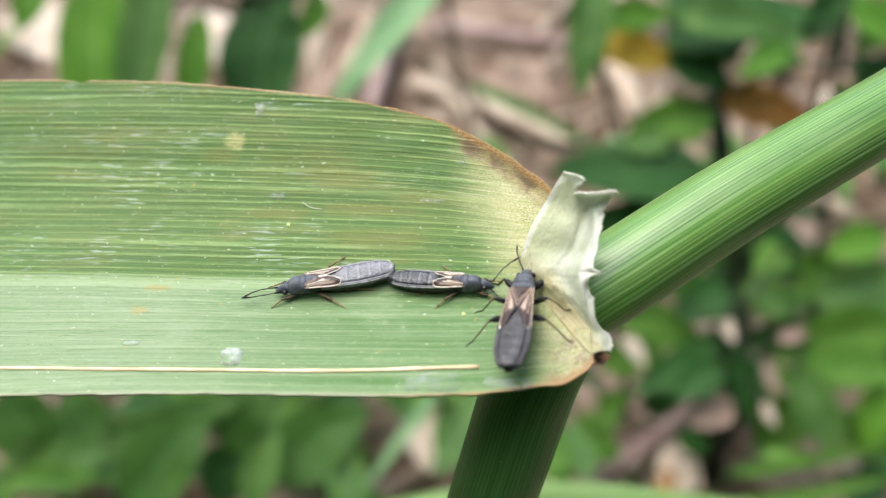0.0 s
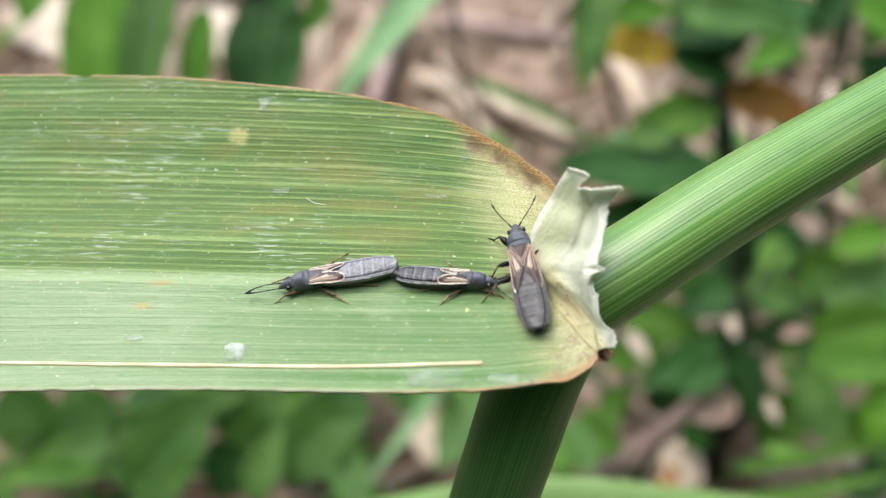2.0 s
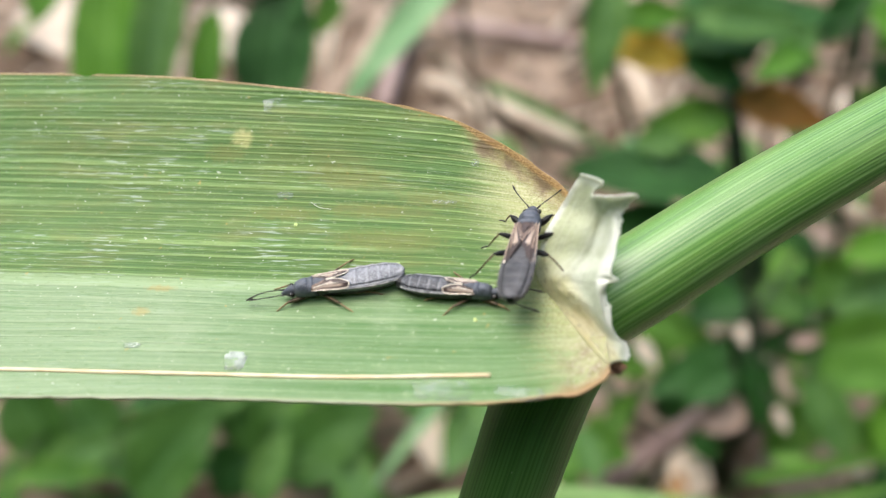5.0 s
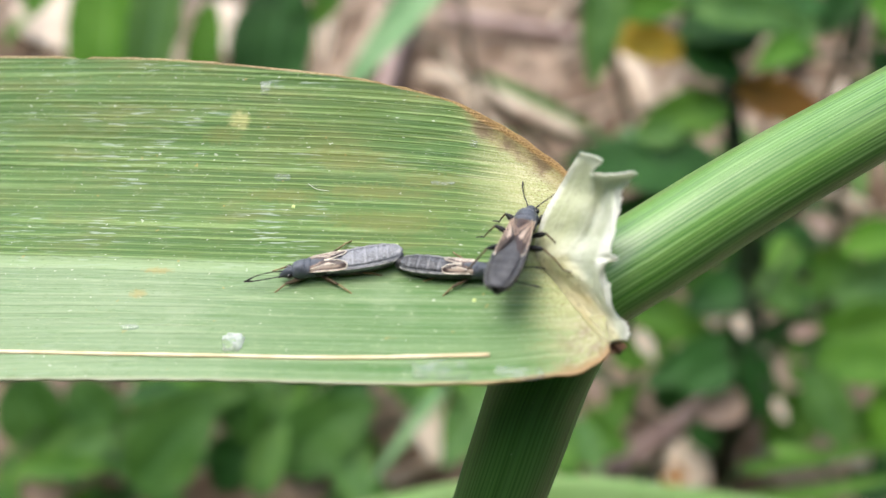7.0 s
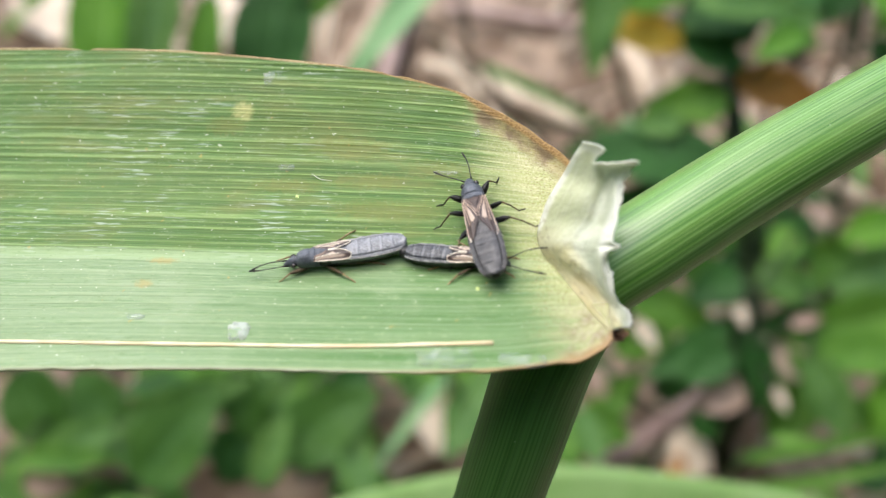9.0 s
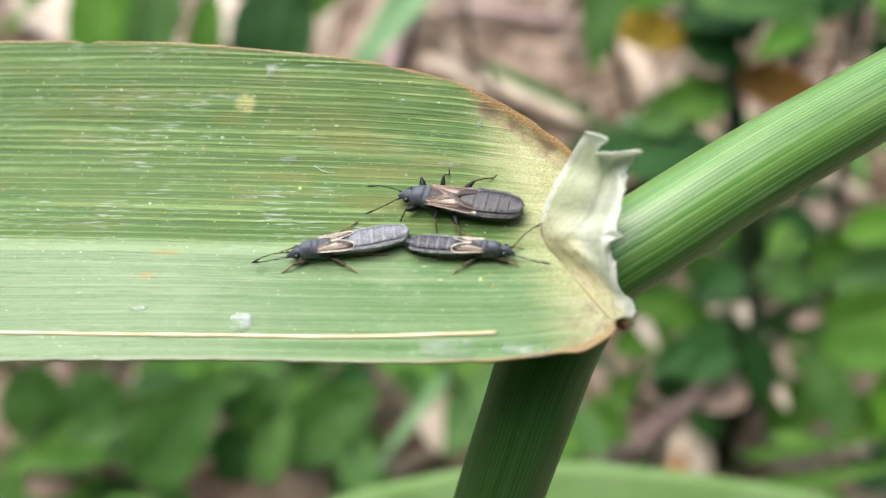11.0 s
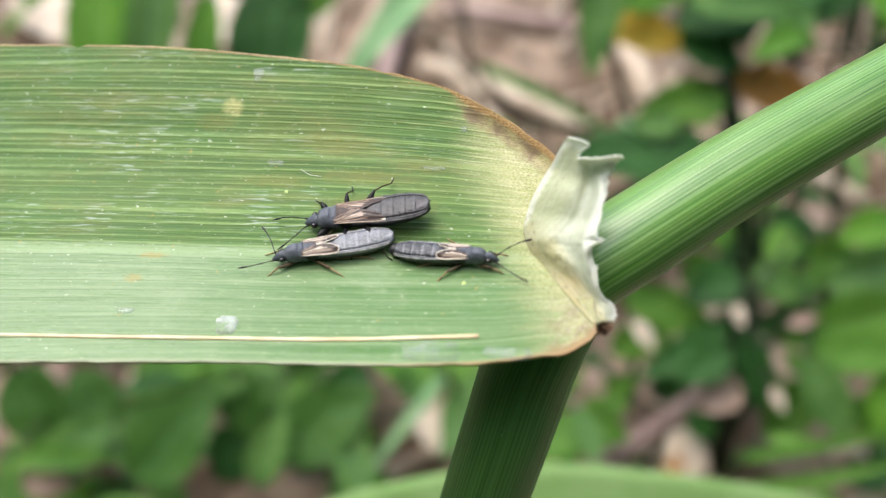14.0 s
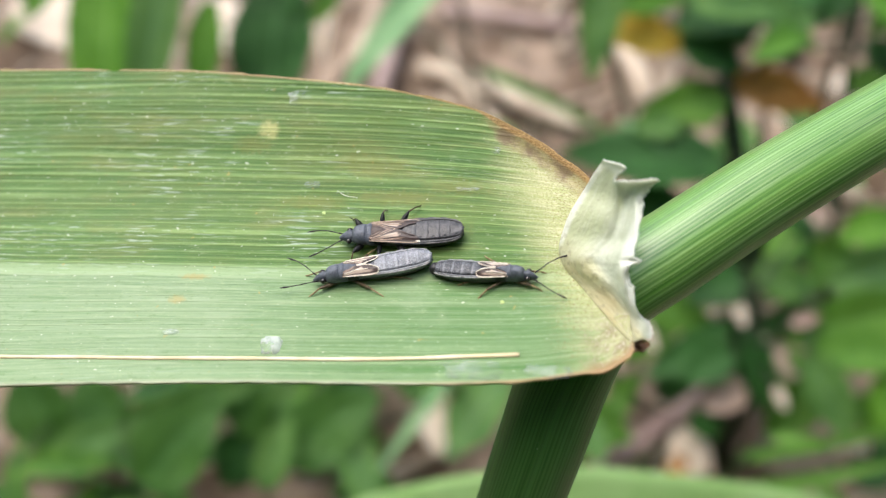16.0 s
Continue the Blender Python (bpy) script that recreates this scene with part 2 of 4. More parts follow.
    col = g.mix(mul(mul(step(add(lo, mul(grain, 0.8)), 1.0, 0.4), step(x, 3.2, 1.8)), 0.85), col, (0.34, 0.18, 0.07))
    # scorched margin near the collar, thin rusty rims elsewhere
    zone = mul(step(x, 8.4, 6.2), step(x, -0.2, 0.6))
    wide = mul(zone, add(0.7, mul(g.noise(g.vec(x, y), 0.9, 4, 0.65), 2.6)))
    char = mul(step(hi, wide, mul(wide, 0.55)), zone)
    col = g.mix(mul(char, 0.45), col, (0.36, 0.24, 0.11))
    col = g.mix(mul(mul(char, step(g.noise(g.vec(x, y, 1.0), 0.8, 4, 0.65), 0.36, 0.62)), 0.75), col, (0.14, 0.078, 0.055))
    rim = add(0.10, mul(g.noise(g.vec(x), 0.5, 3, 0.7), 0.16))
    rust = g.mix(step(grain, 0.4, 0.65), (0.25, 0.135, 0.05), (0.52, 0.34, 0.13))
    rust = g.mix(step(x, 9.0, 18.0), rust, g.mix(step(grain, 0.4, 0.65), (0.34, 0.22, 0.10), (0.60, 0.48, 0.28)))
    col = g.mix(mul(step(hi, add(rim, mul(zone, 0.45)), add(mul(rim, 0.5), mul(zone, 0.26))), 0.9), col, rust)
    col = g.mix(mul(step(lo, 0.15, 0.05), 0.8), col, g.mix(step(x, 5.0, 14.0), (0.50, 0.33, 0.17), (0.52, 0.54, 0.38)))
    h = add(mul(add(add(mul(fine, 0.6), mul(main, 0.7)), mul(thin, 0.5)), add(0.25, mul(step(edge, -2.0, 1.5), 0.75))), mul(grain, 0.25))
    return g.surface(col, 0.5, g.bump(h, 0.6, 0.0001), 0.32, g.mix(0.5, col, (0.35, 0.5, 0.06)), 0.2)


def stem_material(name, deep, fresh, light, gloss=0.8, wax=0.4, rough=0.30):
    g = Nodes(name)
    a, s = g.uv()
    ang = g.math("MULTIPLY", a, 2 * math.pi)
    ring = g.vec(g.math("COSINE", ang), g.math("SINE", ang), g.math("MULTIPLY", s, 0.0022))
    lines = g.noise(ring, 6.0, 4, 0.65)
    thin = g.noise(ring, 22.0, 2, 0.6)
    blotch = g.noise(g.vec(g.math("COSINE", ang), g.math("SINE", ang), g.math("MULTIPLY", s, 0.12)), 1.1, 3, 0.6)
    marks = g.noise(g.vec(g.math("COSINE", ang), g.math("SINE", ang), g.math("MULTIPLY", s, 0.5)), 9.0, 3, 0.6)
    comb = g.math("SINE", g.math("ADD", g.math("MULTIPLY", ang, 70.0), g.math("MULTIPLY", lines, 14.0)))
    col = g.mix(g.step(lines, 0.32, 0.68), deep, fresh)
    col = g.mix(g.math("MULTIPLY", g.step(comb, 0.2, 0.9), 0.22), col, light)
    col = g.mix(g.math("MULTIPLY", g.step(comb, -0.5, -0.9), 0.5), col, tuple(0.6 * c for c in deep))
    col = g.mix(g.math("MULTIPLY", g.step(thin, 0.52, 0.7), 0.32), col, light)
    col = g.mix(g.math("MULTIPLY", g.step(blotch, 0.45, 0.75), 0.15), col, light)
    col = g.mix(g.math("MULTIPLY", g.step(thin, 0.42, 0.32), 0.65), col, tuple(0.4 * c for c in deep))
    col = g.mix(g.math("MULTIPLY", g.step(marks, 0.70, 0.76), 0.5), col, (0.5, 0.62, 0.4))
    return g.surface(col, rough, g.bump(g.math("ADD", lines, g.math("MULTIPLY", thin, 0.7)), 0.35, 0.0001), gloss, None, 0.0, wax)


def ligule_material():
    """Papery film: milky, white and fibrous at its torn edges, yellow-brown and speckled near its root."""
    g = Nodes("dry_membrane")
    a, b = g.uv()             # foot to top, leaf side to outer edge
    mul, add, step = (lambda p, q: g.math("MULTIPLY", p, q)), (lambda p, q: g.math("ADD", p, q)), g.step
    p = g.place()
    n = g.noise(p, 420.0, 4, 0.65)
    fine = g.noise(p, 2400.0, 3, 0.7)
    fibre = g.noise(g.vec(mul(a, 4.0), mul(b, 26.0)), 1.0, 4, 0.65)
    wob = mul(g.math("SUBTRACT", n, 0.5), 0.35)
    low = mul(step(add(a, wob), 0.62, 0.40), step(add(b, wob), 0.85, 0.45))
    high = mul(step(add(a, wob), 0.45, 0.62), step(add(b, wob), 0.75, 0.25))
    col = g.mix(step(n, 0.35, 0.66), (0.50, 0.55, 0.40), (0.74, 0.78, 0.66))
    col = g.mix(mul(high, 0.6), col, (0.58, 0.62, 0.34))
    col = g.mix(mul(low, 0.85), col, (0.55, 0.50, 0.25))
    col = g.mix(mul(mul(low, step(n, 0.50, 0.62)), 0.4), col, (0.42, 0.32, 0.12))
    col = g.mix(mul(step(fibre, 0.50, 0.68), 0.55), col, (0.86, 0.88, 0.80))
    col = g.mix(mul(step(fibre, 0.44, 0.30), 0.28), col, (0.55, 0.60, 0.42))
    brim = mul(step(b, 0.16, 0.0), step(a, 0.45, 0.60))
    rag = step(add(g.math("MAXIMUM", g.math("MAXIMUM", mul(step(b, 0.78, 0.98), 0.9), brim), step(a, 0.84, 1.0)), mul(wob, 1.3)), 0.35, 0.80)
    col = g.mix(mul(rag, 0.85), col, (0.93, 0.94, 0.90))
    col = g.mix(mul(step(g.noise(p, 1100.0, 4, 0.7), 0.54, 0.68), 0.35), col, (0.52, 0.55, 0.40))
    col = g.mix(mul(mul(step(fine, 0.55, 0.62), step(add(low, mul(high, 0.35)), 0.15, 0.7)), 0.75), col, (0.26, 0.23, 0.10))
    h = add(add(mul(n, 1.2), mul(fibre, 0.35)), mul(fine, 0.7))
    return g.surface(col, 0.3, g.bump(h, 0.75, 0.00016), 0.55, (0.88, 0.91, 0.70), 0.32)


def plain(name, a, b, scale, rough=0.6, spec=0.4, relief=0.3, depth=0.00005, share=0.0, mid=None, lo=0.38, hi=0.64):
    """Two colours mixed by noise at two scales, with fine relief."""
    g = Nodes(name)
    p = g.place()
    n = g.noise(p, scale, 4, 0.6)
    m = g.noise(p, scale * 6, 3, 0.6)
    col = g.mix(g.step(n, lo, hi), a, b)
    col = g.mix(g.math("MULTIPLY", g.step(m, 0.5, 0.72), 0.4), col, mid or b)
    return g.surface(col, rough, g.bump(m, relief, depth), spec, None, share)


def weed_material(name, a, b, vein):
    g = Nodes(name)
    u, v = g.uv()
    side = g.math("ABSOLUTE", g.math("SUBTRACT", v, 0.5))
    n = g.noise(g.place(), 60.0, 4, 0.6)
    col = g.mix(g.step(n, 0.35, 0.68), a, b)
    r = g.node("ShaderNodeObjectInfo").outputs["Random"]
    col = g.mix(g.math("MULTIPLY", r, 0.35), col, b)
    ribs = g.math("SINE", g.math("MULTIPLY", g.math("SUBTRACT", u, side), 50.0))
    mark = g.math("MAXIMUM", g.step(side, 0.035, 0.012), g.math("MULTIPLY", g.step(ribs, 0.9, 0.99), 0.5))
    col = g.mix(g.math("MULTIPLY", mark, 0.5), col, vein)
    return g.surface(col, 0.6, g.bump(g.math("ADD", n, mark), 0.4, 0.0006), 0.25, None, 0.25)


def plate_material(name, deep, mid, pale, dust):
    """Back plate: dark cuticle under short grey down, paler along the hind edge and the side folds."""
    g = Nodes(name)
    a, b = g.uv()             # front to back, side to side
    mul, add, step = (lambda p, q: g.math("MULTIPLY", p, q)), (lambda p, q: g.math("ADD", p, q)), g.step
    p = g.place()
    n = g.noise(p, 1500.0, 4, 0.65)
    down = g.noise(p, 15000.0, 2, 0.6)
    y = mul(g.math("ABSOLUTE", g.math("SUBTRACT", b, 0.5)), 2.0)
    wob = mul(g.math("SUBTRACT", n, 0.5), 0.25)
    col = g.mix(step(n, 0.34, 0.66), deep, mid)
    col = g.mix(mul(step(down, 0.48, 0.68), dust), col, pale)
    seam = mul(mul(step(add(a, wob), 0.58, 0.74), step(a, 0.86, 0.80)), step(y, 0.98, 0.70))
    side = mul(step(y, 0.80, 0.85), step(y, 0.95, 0.90))
    ridge = mul(mul(step(g.math("ABSOLUTE", g.math("SUBTRACT", add(y, mul(wob, 0.5)), 0.34)), 0.08, 0.02), step(n, 0.45, 0.6)), 0.5)
    col = g.mix(mul(g.math("MAXIMUM", g.math("MAXIMUM", mul(seam, 0.6), side), ridge), add(0.25, mul(dust, 0.6))), col, pale)
    col = g.mix(mul(step(g.math("ABSOLUTE", g.math("SUBTRACT", y, 0.76)), 0.05, 0.02), 0.8), col, deep)
    col = g.mix(mul(mul(step(add(a, mul(wob, 0.3)), 0.84, 0.92), step(n, 0.36, 0.60)), add(0.55, mul(dust, -0.4))), col, tuple(0.5 * c for c in deep))
    return g.surface(col, 0.42, g.bump(add(n, down), 0.6, 0.00003), 0.5)


def wing_material(name, long_wing):
    """Forewing: tan cells between dark veins, dark membrane, cream rims."""
    g = Nodes(name)
    a, b = g.uv()             # front to back, inner to outer
    mul, step = (lambda p, q: g.math("MULTIPLY", p, q)), g.step
    grain = g.noise(g.vec(mul(a, 3.0), mul(b, 8.0)), 3.0, 3, 0.6)
    tan = g.mix(grain, (0.16, 0.105, 0.08), (0.31, 0.22, 0.17))
    light = g.mix(grain, (0.38, 0.29, 0.23), (0.56, 0.45, 0.37))
    brown = g.mix(grain, (0.025, 0.017, 0.016), (0.075, 0.045, 0.038))

    def band(v, lo, hi, soft):
        return mul(step(v, lo - soft, lo + soft), step(v, hi + soft, hi - soft))
    s1 = g.math("ADD", b, mul(a, 0.6))
    s2 = g.math("ADD", b, a)
    off = g.math("ABSOLUTE", g.math("SUBTRACT", s1, 0.76))
    half = g.math("ADD", 0.06, mul(a, 0.24))
    drop = mul(step(off, half, mul(half, 0.7)), band(a, 0.06, 0.60, 0.03))
    col = g.mix(mul(band(s2, 0.42, 0.54, 0.03), step(a, 0.55, 0.45)), brown, tan)
    col = g.mix(mul(band(s2, 0.22, 0.30, 0.03), step(a, 0.4, 0.3)), col, tan)
    col = g.mix(mul(band(s1, 1.0, 1.08, 0.03), step(a, 0.75, 0.6)), col, tan)
    col = g.mix(drop, col, g.mix(step(a, 0.1, 0.45), tan, light))
    if long_wing:
        col = g.mix(mul(step(b, 0.90, 0.95), step(a, 0.98, 0.9)), col, light)
        col = g.mix(mul(step(b, 0.72, 0.80), step(a, 0.90, 0.94)), col, (0.80, 0.74, 0.64))
    else:
        col = g.mix(mul(band(b, 0.58, 0.74, 0.05), band(a, 0.05, 0.80, 0.08)), col, light)
        col = g.mix(mul(band(b, 0.10, 0.30, 0.06), step(a, 0.45, 0.25)), col, tan)
        col = g.mix(step(b, 0.84, 0.90), col, light)
    return g.surface(col, 0.4, g.bump(grain, 0.4, 0.00004), 0.5)


def flake_material(name, cover):
    """A thin film of dried residue, clear in places."""
    g = Nodes(name)
    p = g.place()
    n = g.noise(p, 1300.0, 3, 0.6)
    col = g.mix(n, (0.60, 0.66, 0.60), (0.86, 0.90, 0.87))
    b = g.node("ShaderNodeBsdfPrincipled", {"Base Color": col, "Roughness": 0.35, "Alpha": g.math("MULTIPLY", g.step(n, 0.30, 0.66), cover)})
    g.put(g.node("ShaderNodeOutputMaterial").inputs[0], b.outputs[0])
    return g.mat


LEAF, LIGULE = leaf_material(), ligule_material()
STEM = stem_material("reed_sheath", (0.070, 0.205, 0.024), (0.155, 0.330, 0.062), (0.45, 0.58, 0.28), 0.5, 0.5, 0.32)
# same stem in a duller green: the leaf's shade is put into its colour
SHADED_STEM = stem_material("shaded_reed_sheath", (0.070, 0.200, 0.040), (0.105, 0.275, 0.058), (0.15, 0.33, 0.10), 0.45, 0.1, 0.45)
STRIPE = plain("dry_vein", (0.70, 0.56, 0.34), (0.80, 0.70, 0.48), 500, 0.5)
FLECK, THIN_FLECK = flake_material("white_film", 0.5), flake_material("thin_white_film", 0.26)
FLECK_FIBRE = plain("pale_fibre", (0.62, 0.66, 0.48), (0.80, 0.82, 0.66), 2000, 0.5)
SCAR = plain("yellow_scar", (0.50, 0.62, 0.22), (0.62, 0.70, 0.34), 1800, 0.6)
HULL = plain("bug_cuticle", (0.048, 0.055, 0.072), (0.100, 0.113, 0.140), 2600, 0.5, 0.45, 0.8, 0.00004, mid=(0.18, 0.195, 0.225))
TERGITE = plate_material("bug_back", (0.024, 0.023, 0.026), (0.058, 0.056, 0.060), (0.14, 0.138, 0.145), 0.25)
TERGITE_DARK = plate_material("bug_back_dark", (0.018, 0.019, 0.024), (0.055, 0.060, 0.072), (0.32, 0.33, 0.355), 0.38)
TERGITE_PALE = plate_material("bug_back_pale", (0.105, 0.112, 0.130), (0.22, 0.23, 0.255), (0.36, 0.37, 0.395), 0.7)
BROWN = plain("bug_scutellum", (0.035, 0.022, 0.020), (0.085, 0.058, 0.050), 2600, 0.45, 0.4, 0.6, 0.00003)
BELLY = plain("bug_belly", (0.012, 0.012, 0.013), (0.035, 0.033, 0.034), 2600, 0.4, 0.4)
RIM = plain("bug_margin", (0.15, 0.15, 0.155), (0.33, 0.325, 0.32), 3000, 0.45)
DARK_RIM = plain("bug_dark_margin", (0.05, 0.05, 0.055), (0.12, 0.115, 0.11), 3000, 0.45)
FEMUR = plain("bug_femur", (0.006, 0.006, 0.006), (0.014, 0.013, 0.013), 3000, 0.35, 0.25)
SHIN = plain("bug_shin", (0.040, 0.028, 0.014), (0.14, 0.095, 0.045), 3000, 0.4, 0.3)
TAN_FEMUR = plain("bug_brown_femur", (0.035, 0.025, 0.014), (0.10, 0.072, 0.038), 3000, 0.4, 0.3)
TAN_SHIN = plain("bug_tan_shin", (0.15, 0.105, 0.045), (0.34, 0.25, 0.12), 3000, 0.4, 0.3)
FEELER = plain("bug_feeler", (0.012, 0.011, 0.011), (0.035, 0.03, 0.027), 3000, 0.4, 0.3)
EYE = plain("bug_eye", (0.012, 0.010, 0.010), (0.03, 0.024, 0.022), 4000, 0.12, 0.7)
WING_LONG, WING_SHORT = wing_material("long_forewing", True), wing_material("short_forewing", False)
CREAM = plain("cream_vein", (0.56, 0.48, 0.39), (0.80, 0.73, 0.63), 4000, 0.45)
TAN = plain("tan_vein", (0.34, 0.24, 0.17), (0.55, 0.42, 0.32), 4000, 0.45)
GREENS = {
    "near": weed_material("soft_grass_blade", (0.18, 0.34, 0.085), (0.28, 0.45, 0.17), (0.38, 0.52, 0.24)),
    "bright": weed_material("bright_weed_leaf", (0.05, 0.165, 0.008), (0.10, 0.25, 0.02), (0.2, 0.4, 0.1)),
    "mid": weed_material("green_weed_leaf", (0.050, 0.15, 0.012), (0.098, 0.225, 0.026), (0.15, 0.32, 0.1)),
    "deep": weed_material("deep_green_weed_leaf", (0.030, 0.098, 0.012), (0.060, 0.150, 0.024), (0.11, 0.25, 0.08)),
    "dark": weed_material("dark_weed_leaf", (0.015, 0.064, 0.011), (0.031, 0.110, 0.020), (0.07, 0.2, 0.06)),
    "blue": weed_material("bluish_weed_leaf", (0.052, 0.14, 0.024), (0.105, 0.22, 0.048), (0.2, 0.38, 0.2)),
    "lime": weed_material("lime_grass_blade", (0.11, 0.26, 0.035), (0.17, 0.35, 0.07), (0.3, 0.5, 0.12)),
    "pale": weed_material("pale_grass_blade", (0.16, 0.34, 0.14), (0.27, 0.46, 0.23), (0.38, 0.55, 0.33)),
    "yellow": weed_material("yellowing_leaf", (0.35, 0.22, 0.015), (0.45, 0.33, 0.03), (0.5, 0.4, 0.1)),
    "rust": weed_material("rusty_leaf", (0.28, 0.12, 0.02), (0.40, 0.20, 0.04), (0.45, 0.3, 0.1)),
    "rose": weed_material("pinkish_dead_leaf", (0.27, 0.18, 0.145), (0.46, 0.35, 0.28), (0.6, 0.5, 0.42)),
    "straw": weed_material("dead_leaf", (0.62, 0.50, 0.38), (0.86, 0.75, 0.62), (0.7, 0.6, 0.46)),
}
WEED_STEM = plain("dark_weed_stem", (0.008, 0.022, 0.006), (0.026, 0.046, 0.012), 80, 0.5)
STRAW = plain("straw", (0.33, 0.25, 0.18), (0.58, 0.48, 0.37), 60, 0.6)
TWIG = plain("purple_brown_twig", (0.28, 0.19, 0.175), (0.44, 0.33, 0.30), 60, 0.7)
SOIL = plain("littered_soil", (0.11, 0.075, 0.05), (0.33, 0.25, 0.19), 22, 0.9, 0.2, 0.8, 0.004, mid=(0.40, 0.31, 0.24))

# ---- ground ----
bm = bmesh.new()


def ground_height(x, y):
    r = math.hypot(x, y - 0.25)
    return (noise.noise((x * 9, y * 9, 0)) * 0.006 + noise.noise((x * 35, y * 35, 4)) * 0.002) * smooth(3.0, 1.0, r) - 0.004


def ground_point(a, b):
    x, y = (2 * a - 1), (2 * b - 1)
    x, y = math.copysign(abs(x) ** 4, x) * 60 + x * 0.8, math.copysign(abs(y) ** 4, y) * 60 + y * 0.8 + 0.2
    return Vector((x, y, ground_height(x, y)))


grid(bm, 120, 120, ground_point)
tagged(part("ground", bm, SOIL), "brown soil littered with pale straw and dead leaves", "ground", kind="structure")

# ---- the reed ----
UPPER = [(-65.30, 10.20), (-44.20, 11.60), (-30.86, 11.61), (-24.97, 11.46), (-18.72, 11.24), (-12.93, 10.69), (-7.34, 10.02), (-3.71, 9.30), (-0.17, 8.30), (1.89, 7.22), (3.23, 6.42), (4.85, 5.24), (6.41, 3.87), (7.0, 3.0), (7.6, 1.65), (8.03, -1.01)]
LOWER = [(-59.70, -10.60), (-38.00, -9.20), (-24.48, -8.35), (-18.03, -8.06), (-11.77, -7.85), (-5.71, -7.73), (-1.31, -7.58), (2.40, -7.32), (4.35, -6.98), (5.31, -6.80), (6.27, -6.70), (7.11, -6.28), (7.74, -5.89), (7.94, -5.60)]
FOLD, COLLAR = -1.9, 8.0


def leaf_z(x, y):
    """Height of the leaf's face: a shallow trough, creased at the fold, that falls away to its tip."""
    e, left = y - FOLD, 0.5 * (x - math.hypot(x, 3.0))
    up, lo = 0.5 * (e + math.hypot(e, 0.6)), 0.5 * (e - math.hypot(e, 0.6))
    far = 0.5 * (up - 5 + math.hypot(up - 5, 2.0))
    return 0.083 + 0.34 * x - 0.20 * left - 0.0004 * left * left - 0.70 * up + 0.42 * far - 0.90 * lo


reed = thing("reed_plant", Vector((0.0035, 0.028, 0.0)), "green reed with bent stem, broad ribbed leaf and torn collar", "reed")
REED_INV = Matrix.Translation(-reed.matrix_basis.translation) @ SHEET


def on_reed(x, y, z):
    return REED_INV @ Vector((x, y, z))


def leaf_xy(a, b):
    """a: tip to collar; b: lower edge to upper edge."""
    x = -80 + 88 * (1 - (1 - a) ** 1.6)
    lo, hi = curve(LOWER, x), curve(UPPER, x)
    y = lo + (hi - lo) * b
    y += (0.09 * noise.noise((x * 1.1, 7, 0)) - 0.35 * math.exp(-((x + 25.05) / 0.3) ** 2)) * b ** 40
    y += 0.08 * noise.noise((x * 0.9, 1, 0)) * (1 - b) ** 40
    return x, y, lo, hi


def leaf_point(a, b):
    x, y, lo, hi = leaf_xy(a, b)
    rib = math.sin(y * 13 + 2 * noise.noise((y * 2, 3, 0))) * (0.012 if y > FOLD else 0.007) * smooth(3, 8, COLLAR - x) * (0.6 + 0.8 * noise.noise((b * 60, x * 0.05, 9)))
    wave = 0.25 * noise.noise((x * 0.12, y * 0.1, 2)) + 0.1 * noise.noise((x * 0.3, y * 0.5, 5))
    curl = 0.35 * smooth(1.2, 0, hi - y) * smooth(-2, 4, x) + 0.2 * smooth(1.0, 0, y - lo)
    return on_reed(x, y, leaf_z(x, y) + rib + wave + curl)


bm = bmesh.new()
NA, NB = 150, 280
def rib_uv(a, b):
    """Distance from the collar, and place across the blade in units that keep to the ribs."""
    x, y, lo, hi = leaf_xy(a, b)
    return COLLAR - x, (y - FOLD) / (0.45 * (hi - FOLD) + 0.55 * 12.5) * 12.5 if y > FOLD else (y - FOLD) / (FOLD - lo) * 6.5



uv2 = lambda a, b: (leaf_xy(a, b)[3] - leaf_xy(a, b)[1], leaf_xy(a, b)[1] - leaf_xy(a, b)[2])
grid(bm, NA, NB, leaf_point, rib_uv, uv2)
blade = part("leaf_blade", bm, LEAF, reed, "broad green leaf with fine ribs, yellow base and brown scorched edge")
shell = blade.modifiers.new("thickness", "SOLIDIFY")
shell.thickness, shell.offset = 0.00016, -1.0


def leaf_face(x, y, up=0.0):
    lo, hi = curve(LOWER, x), curve(UPPER, x)
    b = (y - lo) / (hi - lo)
    wave = 0.25 * noise.noise((x * 0.12, y * 0.1, 2)) + 0.1 * noise.noise((x * 0.3, y * 0.5, 5))
    curl = 0.35 * smooth(1.2, 0, hi - y) * smooth(-2, 4, x) + 0.2 * smooth(1.0, 0, y - lo)
    return on_reed(x, y, leaf_z(x, y) + wave + curl + up)


# the pale dry vein on the near half
bm = bmesh.new()
LINE = [(-45.00, -7.61), (-25.12, -7.01), (-18.45, -6.87), (-12.04, -6.73), (-5.86, -6.58), (2.08, -6.11)]
pts = [leaf_face(x, curve(LINE, x), 0.02) for x in np.linspace(-44, 2.08, 90)]
tube(bm, pts, [0.00012 + 0.00003 * noise.noise((i * 0.3, 0, 0)) for i in range(90)], 8)
part("dry_vein", bm, STRIPE, blade, "thin straw-coloured dry vein")


